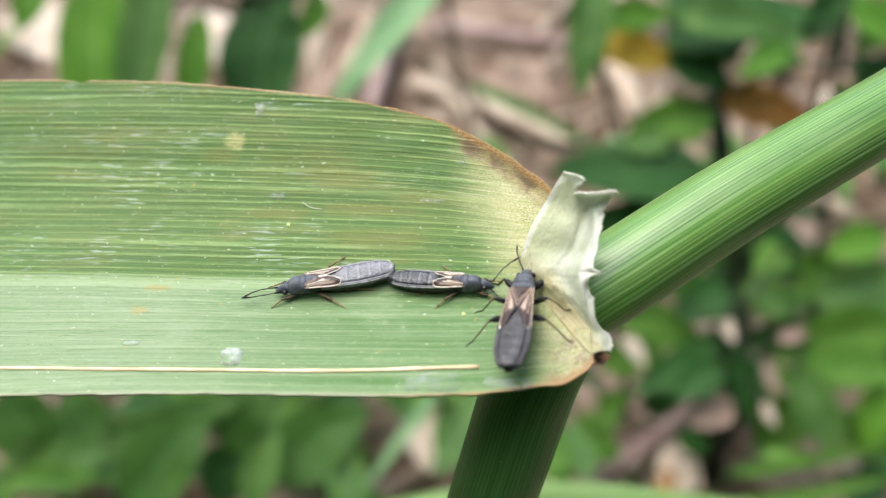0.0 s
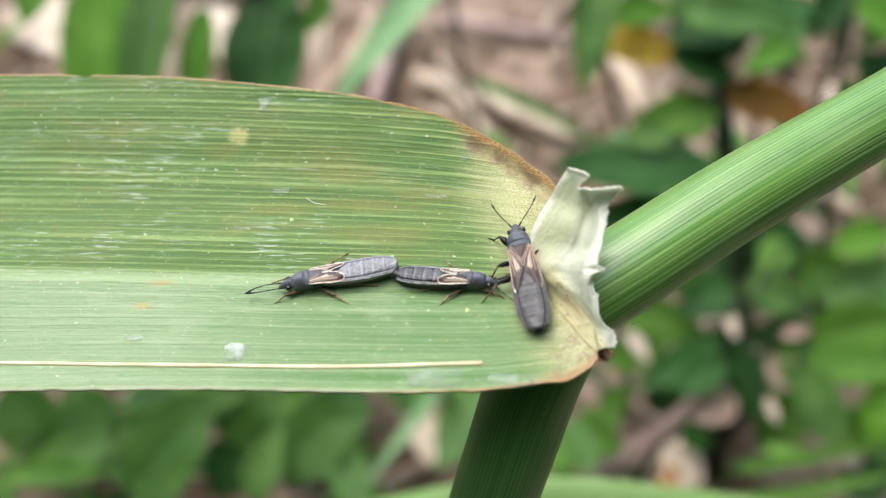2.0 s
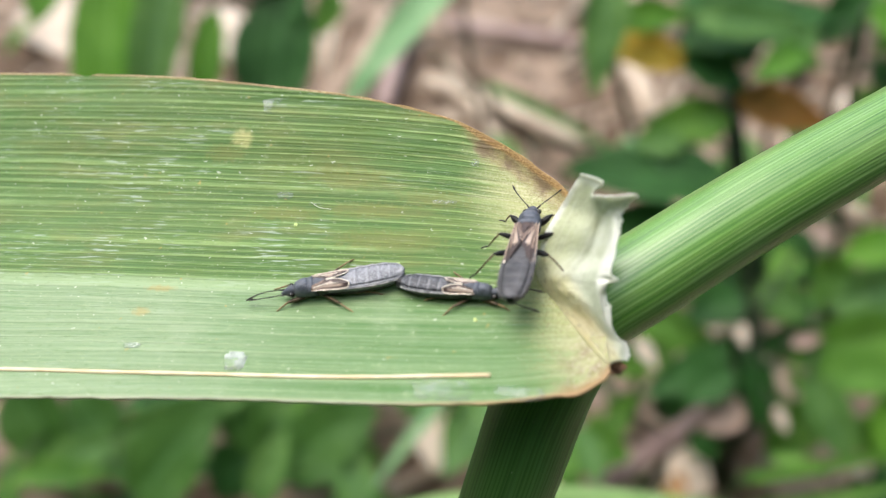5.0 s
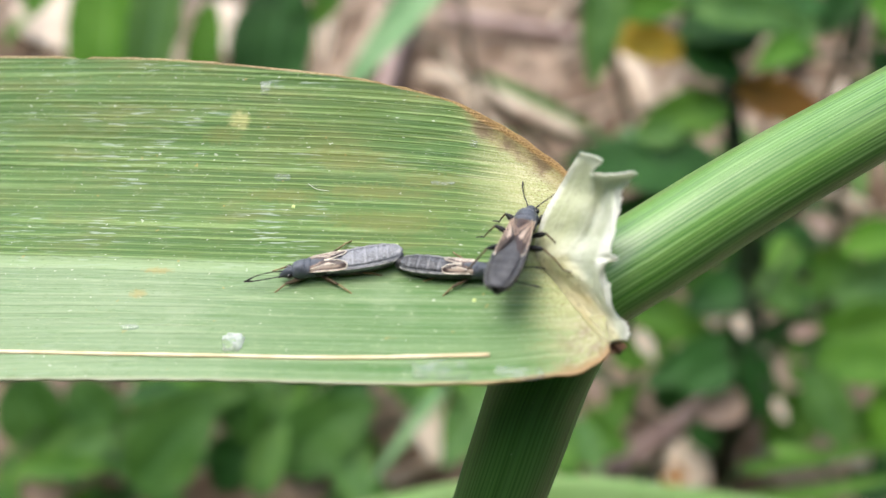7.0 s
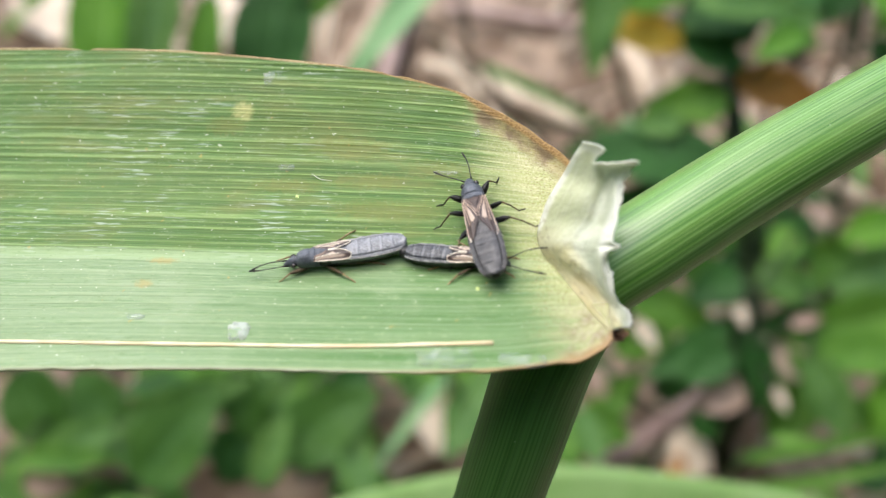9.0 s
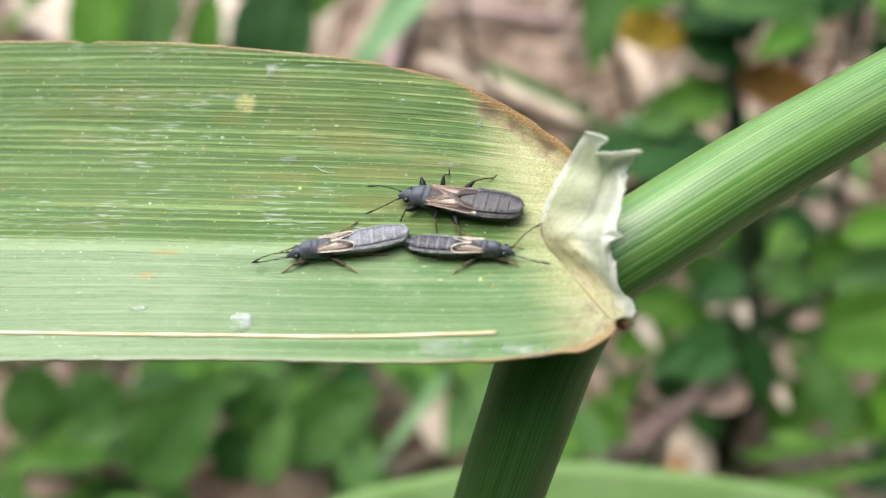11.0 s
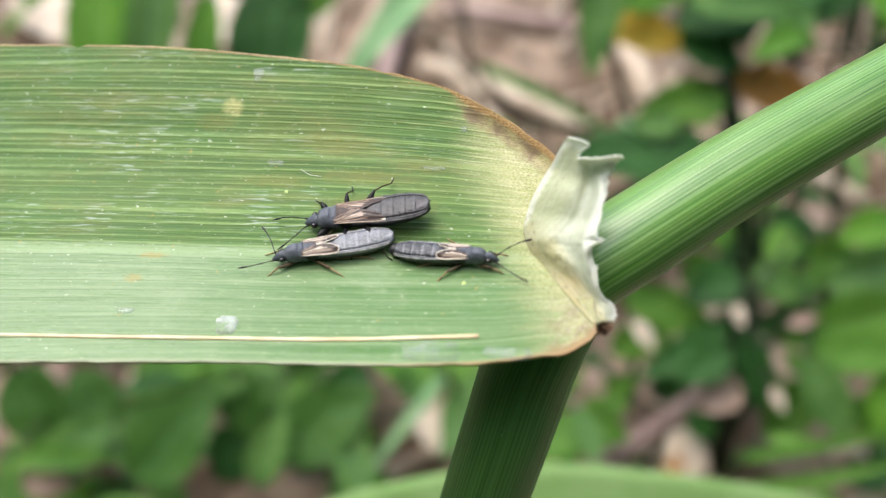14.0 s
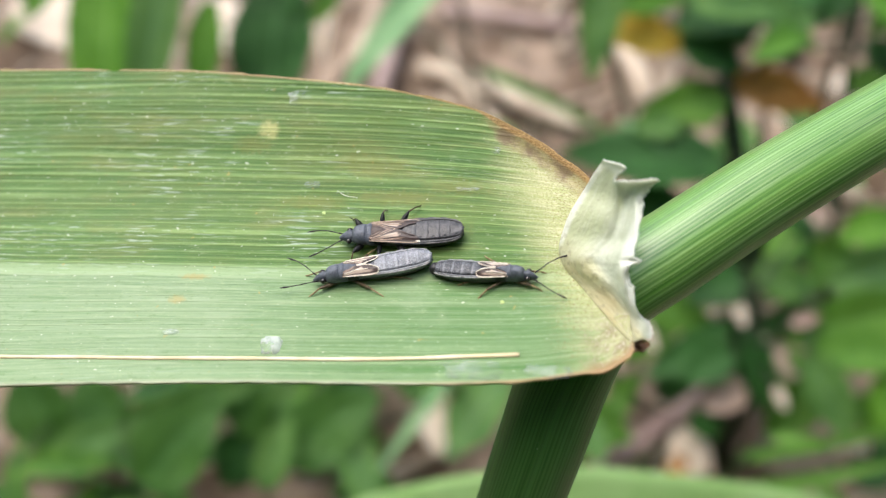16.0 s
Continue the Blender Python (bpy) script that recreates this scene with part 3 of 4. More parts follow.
def fleck(x, y, wide, tall, mat, name, label):
    """A thin ragged scale on the leaf."""
    m = bmesh.new()
    ring = []
    for i in range(22):
        t = 2 * math.pi * i / 22
        r = 1 + 0.3 * noise.noise((math.cos(t) * 1.7 + x, math.sin(t) * 1.7 + y, 0))
        c, q = math.cos(t), math.sin(t)
        ring.append((x + wide / 2 * r * math.copysign(abs(c) ** 0.5, c), y + tall / 2 * r * math.copysign(abs(q) ** 0.5, q)))
    top = [m.verts.new(leaf_face(px, py, 0.022)) for px, py in ring]
    low = [m.verts.new(leaf_face(px, py, -0.05)) for px, py in ring]
    mid = m.verts.new(leaf_face(x, y, 0.024))
    for i in range(22):
        j = (i + 1) % 22
        m.faces.new((top[i], top[j], mid))
        m.faces.new((low[i], low[j], top[j], top[i]))
    part(name, m, mat, blade, label)


for x, y, wide, tall in ((-11.74, -6.05, 1.2, 0.8), (-10.49, 3.41, 1.0, 0.4), (-11.9, 9.2, 1.1, 0.9), (1.13, 5.55, 0.45, 0.4), (3.51, -6.82, 2.4, 0.5), (-0.39, -6.88, 3.0, 0.9), (-0.67, 3.13, 1.5, 0.22), (-17.93, -5.49, 1.0, 0.25), (-8.5, 2.9, 0.9, 0.1)):
    fleck(x, y, wide, tall * 1.15, FLECK if wide == 1.2 else THIN_FLECK, "white_fleck", "thin whitish flake of dried residue")
for x, y in ((1.28, -3.46), (-3.19, -0.6), (-9.59, 1.58)):
    fleck(x, y, 0.22, 0.2, SCAR, "yellow_speck", "tiny pale yellow speck")

# fine pale fibres stuck to the leaf
for row in (((-8.84, 3.02), (-8.25, 2.68), (-7.52, 2.58)),):
    bm = bmesh.new()
    bend = resample([(*p, 0) for p in row], 12)
    tube(bm, [leaf_face(p[0], p[1], 0.06 + 0.12 * math.sin(math.pi * i / 12)) for i, p in enumerate(bend)], [0.00002] * 13, 6)
    part("fibre", bm, FLECK_FIBRE, blade, "thin pale plant fibre")

# stem: up from the soil, bent at the collar, then off to the side
AXIS = [(3.52, -16.21, -7.5), (4.39, -12.49, -5.0), (5.2, -9.09, -3.0), (5.87, -6.75, -1.3), (6.64, -4.86, -0.3), (7.65, -3.0, 0.35), (10.34, -1.17, 0.3), (17.43, 3.28, -1.3), (28.02, 9.25, -4.5), (59.66, 27.63, -14), (119.41, 63.08, -30)]
RADII = [2.86, 2.85, 2.84, 2.76, 2.74, 2.68, 2.64, 2.58, 2.48, 2.3, 1.7]
axis = [on_reed(*p) for p in AXIS]
foot = [Vector((-0.024, -0.068, -0.004)), Vector((-0.021, -0.065, 0.10)), Vector((-0.0135, -0.0545, 0.20)), Vector((-0.0074, -0.0466, 0.245)), Vector((-0.0030, -0.0402, 0.2685))]
keys = [(*p, r) for p, r in zip(foot + axis, [3.2, 3.1, 3.0, 2.95, 2.9] + RADII)]
rows = along(keys, 420)
bend_at = sum(math.dist(p[:3], q[:3]) for p, q in zip(keys, keys[1:10]))
whole = sum(math.dist(p[:3], q[:3]) for p, q in zip(keys, keys[1:]))
cut = round(420 * bend_at / whole)
# below the bend the stem's colour carries the shade under the leaf
for name, run, mat, label, wider in (("lower_stem", rows[:cut + 1], SHADED_STEM, "lower stem, its green darkened to stand for the shade of the leaf", 1.0),
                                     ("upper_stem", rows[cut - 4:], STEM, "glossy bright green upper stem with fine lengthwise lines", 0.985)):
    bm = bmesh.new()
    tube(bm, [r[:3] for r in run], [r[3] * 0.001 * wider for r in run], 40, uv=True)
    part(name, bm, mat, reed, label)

# ligule: a torn papery sheet standing round the stem
LEFT = [(7.90, -5.26, 5.85), (7.03, -4.27, 4.71), (6.27, -3.35, 3.65), (5.54, -2.32, 2.50), (4.84, -1.41, 1.61), (4.62, -0.61, 1.10), (4.77, 0.56, 1.02), (5.18, 1.61, 1.42), (5.84, 2.86, 1.91), (6.18, 3.60, 2.70), (6.68, 4.42, 3.09)]
RIDGE = [(8.51, -5.13, 5.34), (7.99, -4.49, 4.77), (7.33, -3.23, 4.30), (6.45, -2.34, 3.82), (5.69, -1.57, 3.20), (5.51, -0.89, 3.00), (6.36, 0.10, 3.30), (6.76, 1.21, 3.75), (7.16, 2.21, 3.85), (7.23, 3.07, 4.13), (7.44, 3.82, 4.41)]
RIGHT = [(9.05, -5.17, 4.90), (9.12, -4.41, 4.90), (8.35, -3.71, 5.00), (8.01, -2.47, 5.20), (7.78, -1.50, 5.40), (7.91, -0.80, 5.50), (8.18, 0.33, 5.30), (8.50, 1.52, 5.20), (8.58, 2.43, 5.20), (8.72, 2.64, 5.30), (8.79, 3.00, 5.50)]
TOP = [(6.52, 4.36, 4.0), (6.92, 4.25, 4.8), (7.31, 4.05, 5.3), (7.48, 3.83, 5.5), (7.15, 3.58, 5.0), (7.02, 3.25, 4.8), (7.32, 3.23, 5.0), (7.86, 3.19, 5.3), (8.39, 3.22, 5.5), (8.82, 3.29, 5.6), (9.10, 3.22, 5.7)]


def rail(points, q):
    return Vector([curve([(i, p[c]) for i, p in enumerate(points)], q) for c in range(3)])


def ligule_point(a, b):
    """a: foot to torn top; b: leaf side to outer edge, with a soft ridge between."""
    l, m, r, t = rail(LEFT, a * 10), rail(RIDGE, a * 10), rail(RIGHT, a * 10), rail(TOP, b * 10)
    p = l.lerp(m, b / 0.45) if b < 0.45 else m.lerp(r, (b - 0.45) / 0.55)
    p = p.lerp(Vector([curve([(0, l[c]), (0.45, m[c]), (1, r[c])], b) for c in range(3)]), 0.6)
    p = p.lerp(t, smooth(0.80, 1.0, a) ** 1.5)
    # hollows on either side of the ridge, a crease along the outer hem, fine crumples
    p.z -= 0.12 * math.exp(-((b - 0.24) / 0.12) ** 2) * smooth(0.10, 0.35, a) * smooth(0.75, 0.45, a)
    p.z -= 0.50 * math.exp(-((b - 0.72) / 0.14) ** 2) * smooth(0.30, 0.45, a) * smooth(1.0, 0.8, a)
    p.z += 0.30 * math.exp(-((b - 0.90 + 0.10 * math.sin(a * 9)) / 0.045) ** 2) * smooth(0.15, 0.3, a) * smooth(0.9, 0.7, a)
    p.z += 0.14 * noise.noise((a * 6, b * 3, 3)) + 0.05 * noise.noise((a * 15, b * 7, 8)) + 0.02 * noise.noise((a * 40, b * 22, 5))
    hem = smooth(0.90, 1, b)
    p.x += hem * (0.10 * noise.noise((a * 16, 5, 0)) + 0.20 * max(0.0, noise.noise((a * 34, 2, 6))))
    p.x += 0.5 * math.exp(-((a - 0.475) / 0.018) ** 2) * smooth(0.88, 1, b)
    p.x += 0.07 * noise.noise((a * 9, 9, 0)) * smooth(0.2, 0, b)
    lip = smooth(0.965, 1, a)
    p.y += lip * (0.14 * noise.noise((b * 28, 4, 4)) + 0.06 * noise.noise((b * 60, 1, 4)))
    p.z += 0.7 * smooth(0.93, 1, a) * smooth(0.5, 0.75, b) + 0.25 * smooth(0.94, 1, a) * smooth(0.4, 0.2, b)
    return on_reed(*p)


bm = bmesh.new()
grid(bm, 180, 90, ligule_point, lambda a, b: (a, b))
ligule = part("ligule", bm, LIGULE, reed, "torn cream-white papery membrane")
shell = ligule.modifiers.new("thickness", "SOLIDIFY")
shell.thickness, shell.offset = 0.00009, 0.0

# brown dry knot where leaf, collar and stem meet
bm = bmesh.new()


def knot(a, b):
    t, w = math.pi * a, 2 * math.pi * b
    r = 0.85 + 0.55 * noise.noise((math.cos(w) * 2, math.sin(w) * 2, a * 4)) + 0.25 * noise.noise((math.cos(w) * 6, math.sin(w) * 6, a * 9))
    return on_reed(8.32 + 0.55 * r * math.sin(t) * math.cos(w) - 0.2 * math.cos(t), -5.4 + 0.32 * r * math.sin(t) * math.sin(w) + 0.3 * math.cos(t), 4.7 - 0.9 * math.cos(t) * r)


grid(bm, 24, 36, knot, closed=True)
bmesh.ops.remove_doubles(bm, verts=bm.verts, dist=1e-6)
part("collar_knot", bm, plain("dry_brown_tissue", (0.055, 0.026, 0.012), (0.21, 0.125, 0.06), 1500, 0.7, 0.3, 0.8, 0.0001), reed, "shrivelled brown tissue at the collar")


# ---- bugs ----
def limb(bm, points, radii, sides=8):
    tube(bm, [Vector(p) * 0.001 for p in points], [r * 0.001 for r in radii], sides)


def make_bug(at, length, long_wing, label, legs, feelers, slim=1.0, reach=1.0, back_mat=None, shin_mat=None, capsule=False, femur_mat=None):
    """A slender grey-black ground bug; its space: x to the head, z up from the feet."""
    k = length / 7.6
    bug = thing("chinch_bug", at, label, "bug", "bugs on the leaf")

    def body(keys, n, sides=24):
        m = bmesh.new()
        rows = [(r[0] * k, r[1], r[2] * slim, r[3], r[4]) for r in resample(keys, n)]
        loft(m, rows, sides)
        return m
    # head with eyes and beak
    m = body([(3.82, 0.60, 0.08, 0.07, 1), (3.72, 0.62, 0.17, 0.14, 1), (3.55, 0.67, 0.27, 0.24, 1), (3.36, 0.71, 0.36, 0.32, 1), (3.2, 0.74, 0.43, 0.35, 1), (3.02, 0.75, 0.42, 0.36, 1), (2.78, 0.74, 0.36, 0.33, 1)], 22)
    head = part("head", m, HULL, bug)
    for s in (1, -1):
        m = bmesh.new()
        bmesh.ops.create_uvsphere(m, u_segments=14, v_segments=9, radius=0.00017)
        bmesh.ops.translate(m, verts=m.verts, vec=Vector((3.17 * k, 0.45 * slim * s, 0.78)) * 0.001)
        part("eye", m, EYE, head)
    # pronotum with a cross groove and raised hind lobe
    m = body([(2.98, 0.72, 0.34, 0.28, 1.0), (2.92, 0.75, 0.50, 0.40, 1.0), (2.78, 0.80, 0.64, 0.50, 1.0), (2.56, 0.83, 0.73, 0.56, 1.0), (2.34, 0.84, 0.77, 0.57, 1.0), (2.16, 0.84, 0.78, 0.56, 1.0), (2.07, 0.83, 0.79, 0.50, 1.0), (1.96, 0.84, 0.82, 0.54, 1.0), (1.78, 0.84, 0.86, 0.52, 1.0), (1.62, 0.78, 0.84, 0.42, 1.0)], 54, 32)
    for v in m.verts:      # pits and a faint middle groove
        q = v.co * 1000
        v.co.z -= 0.00003 * math.exp(-(q.y / 0.07) ** 2) * (q.z > 0.9) + 0.000018 * max(0.0, noise.noise((q.x * 9, q.y * 9, 3)))
    part("pronotum", m, HULL, bug)
    m = body([(1.8, 1.20, 0.46, 0.08, 1), (1.5, 1.27, 0.36, 0.10, 1), (1.2, 1.29, 0.20, 0.08, 1), (0.85, 1.27, 0.03, 0.03, 1)], 12, 14)
    part("scutellum", m, BROWN if long_wing else HULL, bug)
    # belly, then overlapping back plates
    m = body([(1.6, 0.62, 0.66, 0.42, 0.9), (0.8, 0.62, 0.78, 0.46, 0.9), (-0.8, 0.62, 0.98, 0.44, 0.9), (-2.2, 0.62, 0.97, 0.40, 0.9), (-3.1, 0.63, 0.72, 0.34, 0.9), (-3.72, 0.64, 0.26, 0.18, 1)], 30)
    part("belly", m, BELLY, bug)

    def half_width(x):
        return slim * curve([(-3.8, 0.30), (-3.66, 0.56), (-3.3, 0.82), (-2.7, 0.99), (-1.8, 1.06), (-0.8, 1.03), (0.9, 0.84)], x)
    cuts = [0.9, -0.15, -0.95, -1.7, -2.4, -3.05, -3.78]
    for i, (front, back) in enumerate(zip(cuts, cuts[1:])):
        m = bmesh.new()

        def plate(a, b, front=front, back=back, i=i):
            x = front + (back - front - 0.05) * a
            w = half_width(x)
            y = (2 * b - 1)
            top = 0.98 + 0.20 * (1 - abs(y) ** 2.5) - 0.07 * smooth(-2.6, -3.8, x) + 0.012 * i
            top -= 0.12 * smooth(0.07, 0.0, abs(abs(y) - 0.76)) + (0.0 if long_wing else 0.012) * smooth(0.06, 0, abs(abs(y) - 0.26)) * (i < 4) + 0.05 * smooth(0.10, 0.0, math.hypot((a - 0.45) * 0.8, (abs(y) - 0.60) * 1.2))
            top -= (0.04, 0.04, 0.04, 0.05, 0.10, 0.05)[i] * smooth(0.92, 1.0, a) + 0.02 * smooth(0.08, 0.0, a)
            top += 0.03 * noise.noise((x * 2.6, y * 2.4, i)) + 0.012 * noise.noise((x * 8, y * 7, i))
            return Vector((x * k, y * w, top - 0.25 * smooth(0.93, 1.0, abs(y)))) * 0.001
        grid(m, 20, 60, plate, lambda a, b: (a, b))
        part("back_plate", m, back_mat or TERGITE, bug)
    for s in (1, -1):
        m = bmesh.new()
        xs = np.linspace(0.7, -3.66, 40)
        limb(m, [(x * k, s * half_width(x) * 0.985, 0.98 - 0.05 * smooth(-2.6, -3.7, x)) for x in xs], [0.052 - 0.016 * math.cos(x * 8.4) for x in xs], 8)
        part("body_margin", m, DARK_RIM if long_wing else RIM, bug, "thin rim of the abdomen")
    # dark tail capsule
    if capsule:
        m = body([(-3.35, 0.82, 0.50, 0.28, 1), (-3.60, 0.86, 0.66, 0.34, 1), (-3.85, 0.84, 0.60, 0.33, 1), (-4.06, 0.80, 0.34, 0.22, 1), (-4.12, 0.80, 0.12, 0.08, 1)], 14, 16)
        part("tail_capsule", m, BELLY, bug)
    # forewings
    end = -1.25 if long_wing else -0.3
    mat = WING_LONG if long_wing else WING_SHORT
    for s in (1, -1):
        m = bmesh.new()

        def wing(a, b, s=s):
            tip = end - (0.0 if long_wing else 0.25 * math.sin(math.pi * b)) + (0.45 * (1 - b) ** 2 if long_wing else 0.55 * (1 - b) ** 2.5)
            x = 1.85 + (tip - 1.85) * a
            inner = 0.38 * (1 - smooth(0, 0.42, a)) + 0.01 * s + (0.42 * smooth(0.6, 1.0, a) if long_wing else 0.12 * smooth(0.8, 1, a))
            outer = curve([(0, 0.80), (0.4, 0.90), (0.8, 0.98), (1, 0.95)], a)
            y = inner + (outer - inner) * b
            z = 1.30 - 0.28 * (y / 0.95) ** 2 + 0.02 * (s > 0) - 0.015 * a + 0.012 * math.sin(b * 14)
            return Vector((x * k, s * y * slim, z)) * 0.001
        grid(m, 26, 18, wing, lambda a, b: (a, b))
        fw = part("forewing", m, mat, bug, "long tan-and-brown forewing with dark veins" if long_wing else "short brown forewing with a cream rim")
        fw.modifiers.new("thickness", "SOLIDIFY").thickness = 0.00002
        m = bmesh.new()
        if long_wing:
            lines = [[(a, 0.985) for a in np.linspace(0.02, 0.97, 16)], [(a, 0.62 - a) for a in np.linspace(0.02, 0.60, 10)], [(a, 0.70 - 0.45 * a) for a in np.linspace(0.05, 0.66, 10)], [(a, 0.82 - 0.1 * a) for a in np.linspace(0.05, 0.66, 8)], [(0.93, b) for b in np.linspace(0.80, 0.97, 5)]]
        else:
            lines = [[(a, 0.97) for a in np.linspace(0.1, 0.97, 14)] + [(0.985, b) for b in np.linspace(0.95, 0.08, 14)] + [(a, 0.06) for a in np.linspace(0.97, 0.55, 8)], [(a, 0.5) for a in np.linspace(0.05, 0.7, 8)]]
        for row in lines:
            tube(m, [wing(a, b) + Vector((0, 0, 0.00001)) for a, b in row], [(0.000022 if long_wing else 0.000038)] * len(row), 6)
        part("wing_vein", m, TAN if long_wing else CREAM, fw, "raised pale vein")
    # legs: coxa place, yaw, femur, shin lengths
    made = {}
    spots = {"fore": (2.3, 0.46, 0.42), "middle": (1.3, 0.55, 0.42), "hind": (0.3, 0.60, 0.42)}
    sizes = {"fore": (1.0, 0.95, 0.19), "middle": (1.1, 1.15, 0.15), "hind": (1.25, 1.45, 0.17)}
    for name, yaw_l, yaw_r, lift, spread in legs:
        x, y, z = spots[name]
        f, t, thick = (q * reach for q in sizes[name])
        thick *= 0.6 if femur_mat else 1.0
        for s, yaw in ((1, yaw_l), (-1, -yaw_r)):
            e = radians(lift)
            kx, kz = f * math.cos(e), f * math.sin(e)
            m = bmesh.new()
            limb(m, [(-0.12, 0, -0.05), (0.05 * f, 0, 0), (kx * 0.35, 0, kz * 0.38), (kx * 0.7, 0, kz * 0.74), (kx * 0.95, 0, kz * 0.97), (kx * 1.02, 0, kz)], [0.09, 0.08, thick, thick * 0.95, 0.08, 0.05], 10)
            leg = part("leg", m, femur_mat or FEMUR, bug)
            leg.matrix_basis = pose(x * k * 0.001, s * y * slim * 0.001, z * 0.001, 0, 0, yaw)
            drop = kz + z - 0.02
            run = math.sqrt(max(t * t - drop * drop, 0.04)) * spread
            m = bmesh.new()
            limb(m, [(kx, 0, kz), (kx + run * 0.5, 0.04, kz - drop * 0.44), (kx + run, 0, kz - drop)], [0.055, 0.045, 0.036], 8)
            shin = part("shin", m, shin_mat or SHIN, leg)
            m = bmesh.new()
            limb(m, [(kx + run, 0, kz - drop), (kx + run + 0.2, 0.03, kz - drop + 0.02), (kx + run + 0.42, 0.1, kz - drop - 0.02)], [0.035, 0.045, 0.03], 7)
            part("foot", m, FEELER, leg)
            made[name, s] = (leg, (x * k * 0.001, s * y * slim * 0.001, z * 0.001), yaw)
    # antennae of four joints
    for s, yaw, rise in ((1, feelers[0], feelers[2]), (-1, feelers[1], feelers[2])):
        m = bmesh.new()
        joints = [(0, 0, 0), (0.3, 0, 0.03), (0.34, 0, 0.035), (0.98, 0.05 * s, 0.02), (1.02, 0.05 * s, 0.02), (1.6, 0.02 * s, -0.06), (1.64, 0.02 * s, -0.07), (2.0, -0.06 * s, -0.16), (2.3, -0.12 * s, -0.24)]
        limb(m, joints, [0.045, 0.05, 0.026, 0.036, 0.024, 0.036, 0.028, 0.06, 0.026], 8)
        ant = part("antenna", m, FEELER, bug)
        ant.matrix_basis = pose(3.55 * k * 0.001, 0.2 * s * 0.001, 0.00068, 0, -rise, yaw)
        made["antenna", s] = (ant, (3.55 * k * 0.001, 0.2 * s * 0.001, 0.00068), yaw, rise)
    return bug, made


WALKING = (("fore", 55, 55, 22, 1.0), ("middle", 95, 95, 26, 1.0), ("hind", 125, 125, 20, 1.0))
CROUCHED = (("fore", 14, 14, 4, 1.0), ("middle", 138, 138, 4, 1.15), ("hind", 170, 172, 2, 0.8))
PAIR_A = pose(-0.00612, -0.00136, 0.29829, -1.6, 7.7, -172.5)
MALE_SHIFTS = [
    (0.0, pose(0.00018, -0.00213, 0.29913, 4.4, -10.8, -11.8)),
    (2.0, pose(0.00025, -0.00218, 0.29914, 4.4, -10.9, -12.5)),
    (4.0, pose(0.00009, -0.00226, 0.29910, 4.2, -10.6, -14.5)),
    (11.0, pose(0.00031, -0.00220, 0.29915, 4.3, -10.9, -12.6)),
    (13.0, pose(0.00036, -0.00241, 0.29915, 3.5, -11.0, -12.4)),
    (15.0, pose(0.00040, -0.00242, 0.29916, 3.7, -11.0, -13.4)),
    (16.0, pose(0.00046, -0.00229, 0.29917, 4.1, -11.1, -12.6)),
]
WANDER = [
    (0.0, pose(0.00431, -0.00576, 0.30074, -13.7, 6.9, 79.2)),
    (0.5, pose(0.00477, -0.00520, 0.30064, -13.6, 6.0, 92.1)),
    (1.0, pose(0.00490, -0.00443, 0.30037, -13.6, 0.4, 92.4)),
    (1.5, pose(0.00495, -0.00381, 0.30032, -13.8, -0.4, 97.0)),
    (2.0, pose(0.00471, -0.00269, 0.30032, -15.0, -1.3, 98.1)),
    (2.5, pose(0.00427, -0.00165, 0.30046, -14.9, -1.8, 90.9)),
    (3.0, pose(0.00427, -0.00103, 0.30118, -14.1, 3.8, 80.8)),
    (3.5, pose(0.00403, -0.00107, 0.30111, -12.8, 4.4, 73.3)),
    (4.0, pose(0.00402, -0.00090, 0.30117, -13.8, 3.9, 79.4)),
    (6.3, pose(0.00355, -0.00191, 0.30112, -12.5, 7.8, 71.0)),
    (6.5, pose(0.00349, -0.00197, 0.30109, -12.2, 8.7, 68.7)),
    (7.0, pose(0.00351, -0.00230, 0.30108, -12.9, 9.6, 72.6)),
    (7.5, pose(0.00305, -0.00253, 0.30074, -13.5, 6.3, 79.5)),
    (8.0, pose(0.00263, -0.00152, 0.30022, -14.0, 0.3, 88.4)),
    (8.5, pose(0.00210, -0.00100, 0.29994, -14.2, -1.4, 95.5)),
    (8.7, pose(0.00192, -0.00086, 0.30003, -14.2, 0.7, 97.5)),
    (10.8, pose(0.00013, 0.00117, 0.29950, -11.0, 6.9, 156.5)),
    (11.0, pose(0.00021, 0.00099, 0.29948, -9.8, 8.3, 163.7)),
    (11.5, pose(-0.00160, 0.00153, 0.29920, -8.9, 7.3, 168.1)),
    (12.0, pose(-0.00316, 0.00102, 0.29919, -7.6, 11.9, 173.2)),
    (12.5, pose(-0.00382, 0.00111, 0.29909, -7.5, 11.7, 174.4)),
    (13.0, pose(-0.00431, 0.00100, 0.29895, -6.4, 11.5, -178.8)),
    (13.5, pose(-0.00436, 0.00085, 0.29897, -6.3, 12.2, -179.1)),
    (14.0, pose(-0.00424, 0.00071, 0.29898, -6.3, 12.2, -179.5)),
    (14.5, pose(-0.00438, 0.00077, 0.29896, -6.5, 12.0, 179.2)),
    (15.0, pose(-0.00461, 0.00095, 0.29886, -6.9, 10.3, 176.4)),
    (15.5, pose(-0.00449, 0.00123, 0.29869, -6.3, 7.7, -178.5)),
    (16.0, pose(-0.00454, 0.00104, 0.29863, -6.6, 6.8, 178.0)),
]
female, female_parts = make_bug(PAIR_A, 7.1, False, "grey-black bug with short cream-rimmed wings, joined tail to tail", CROUCHED, (8, -6, 4), 0.70, 1.15, TERGITE_PALE, TAN_SHIN, False, TAN_FEMUR)
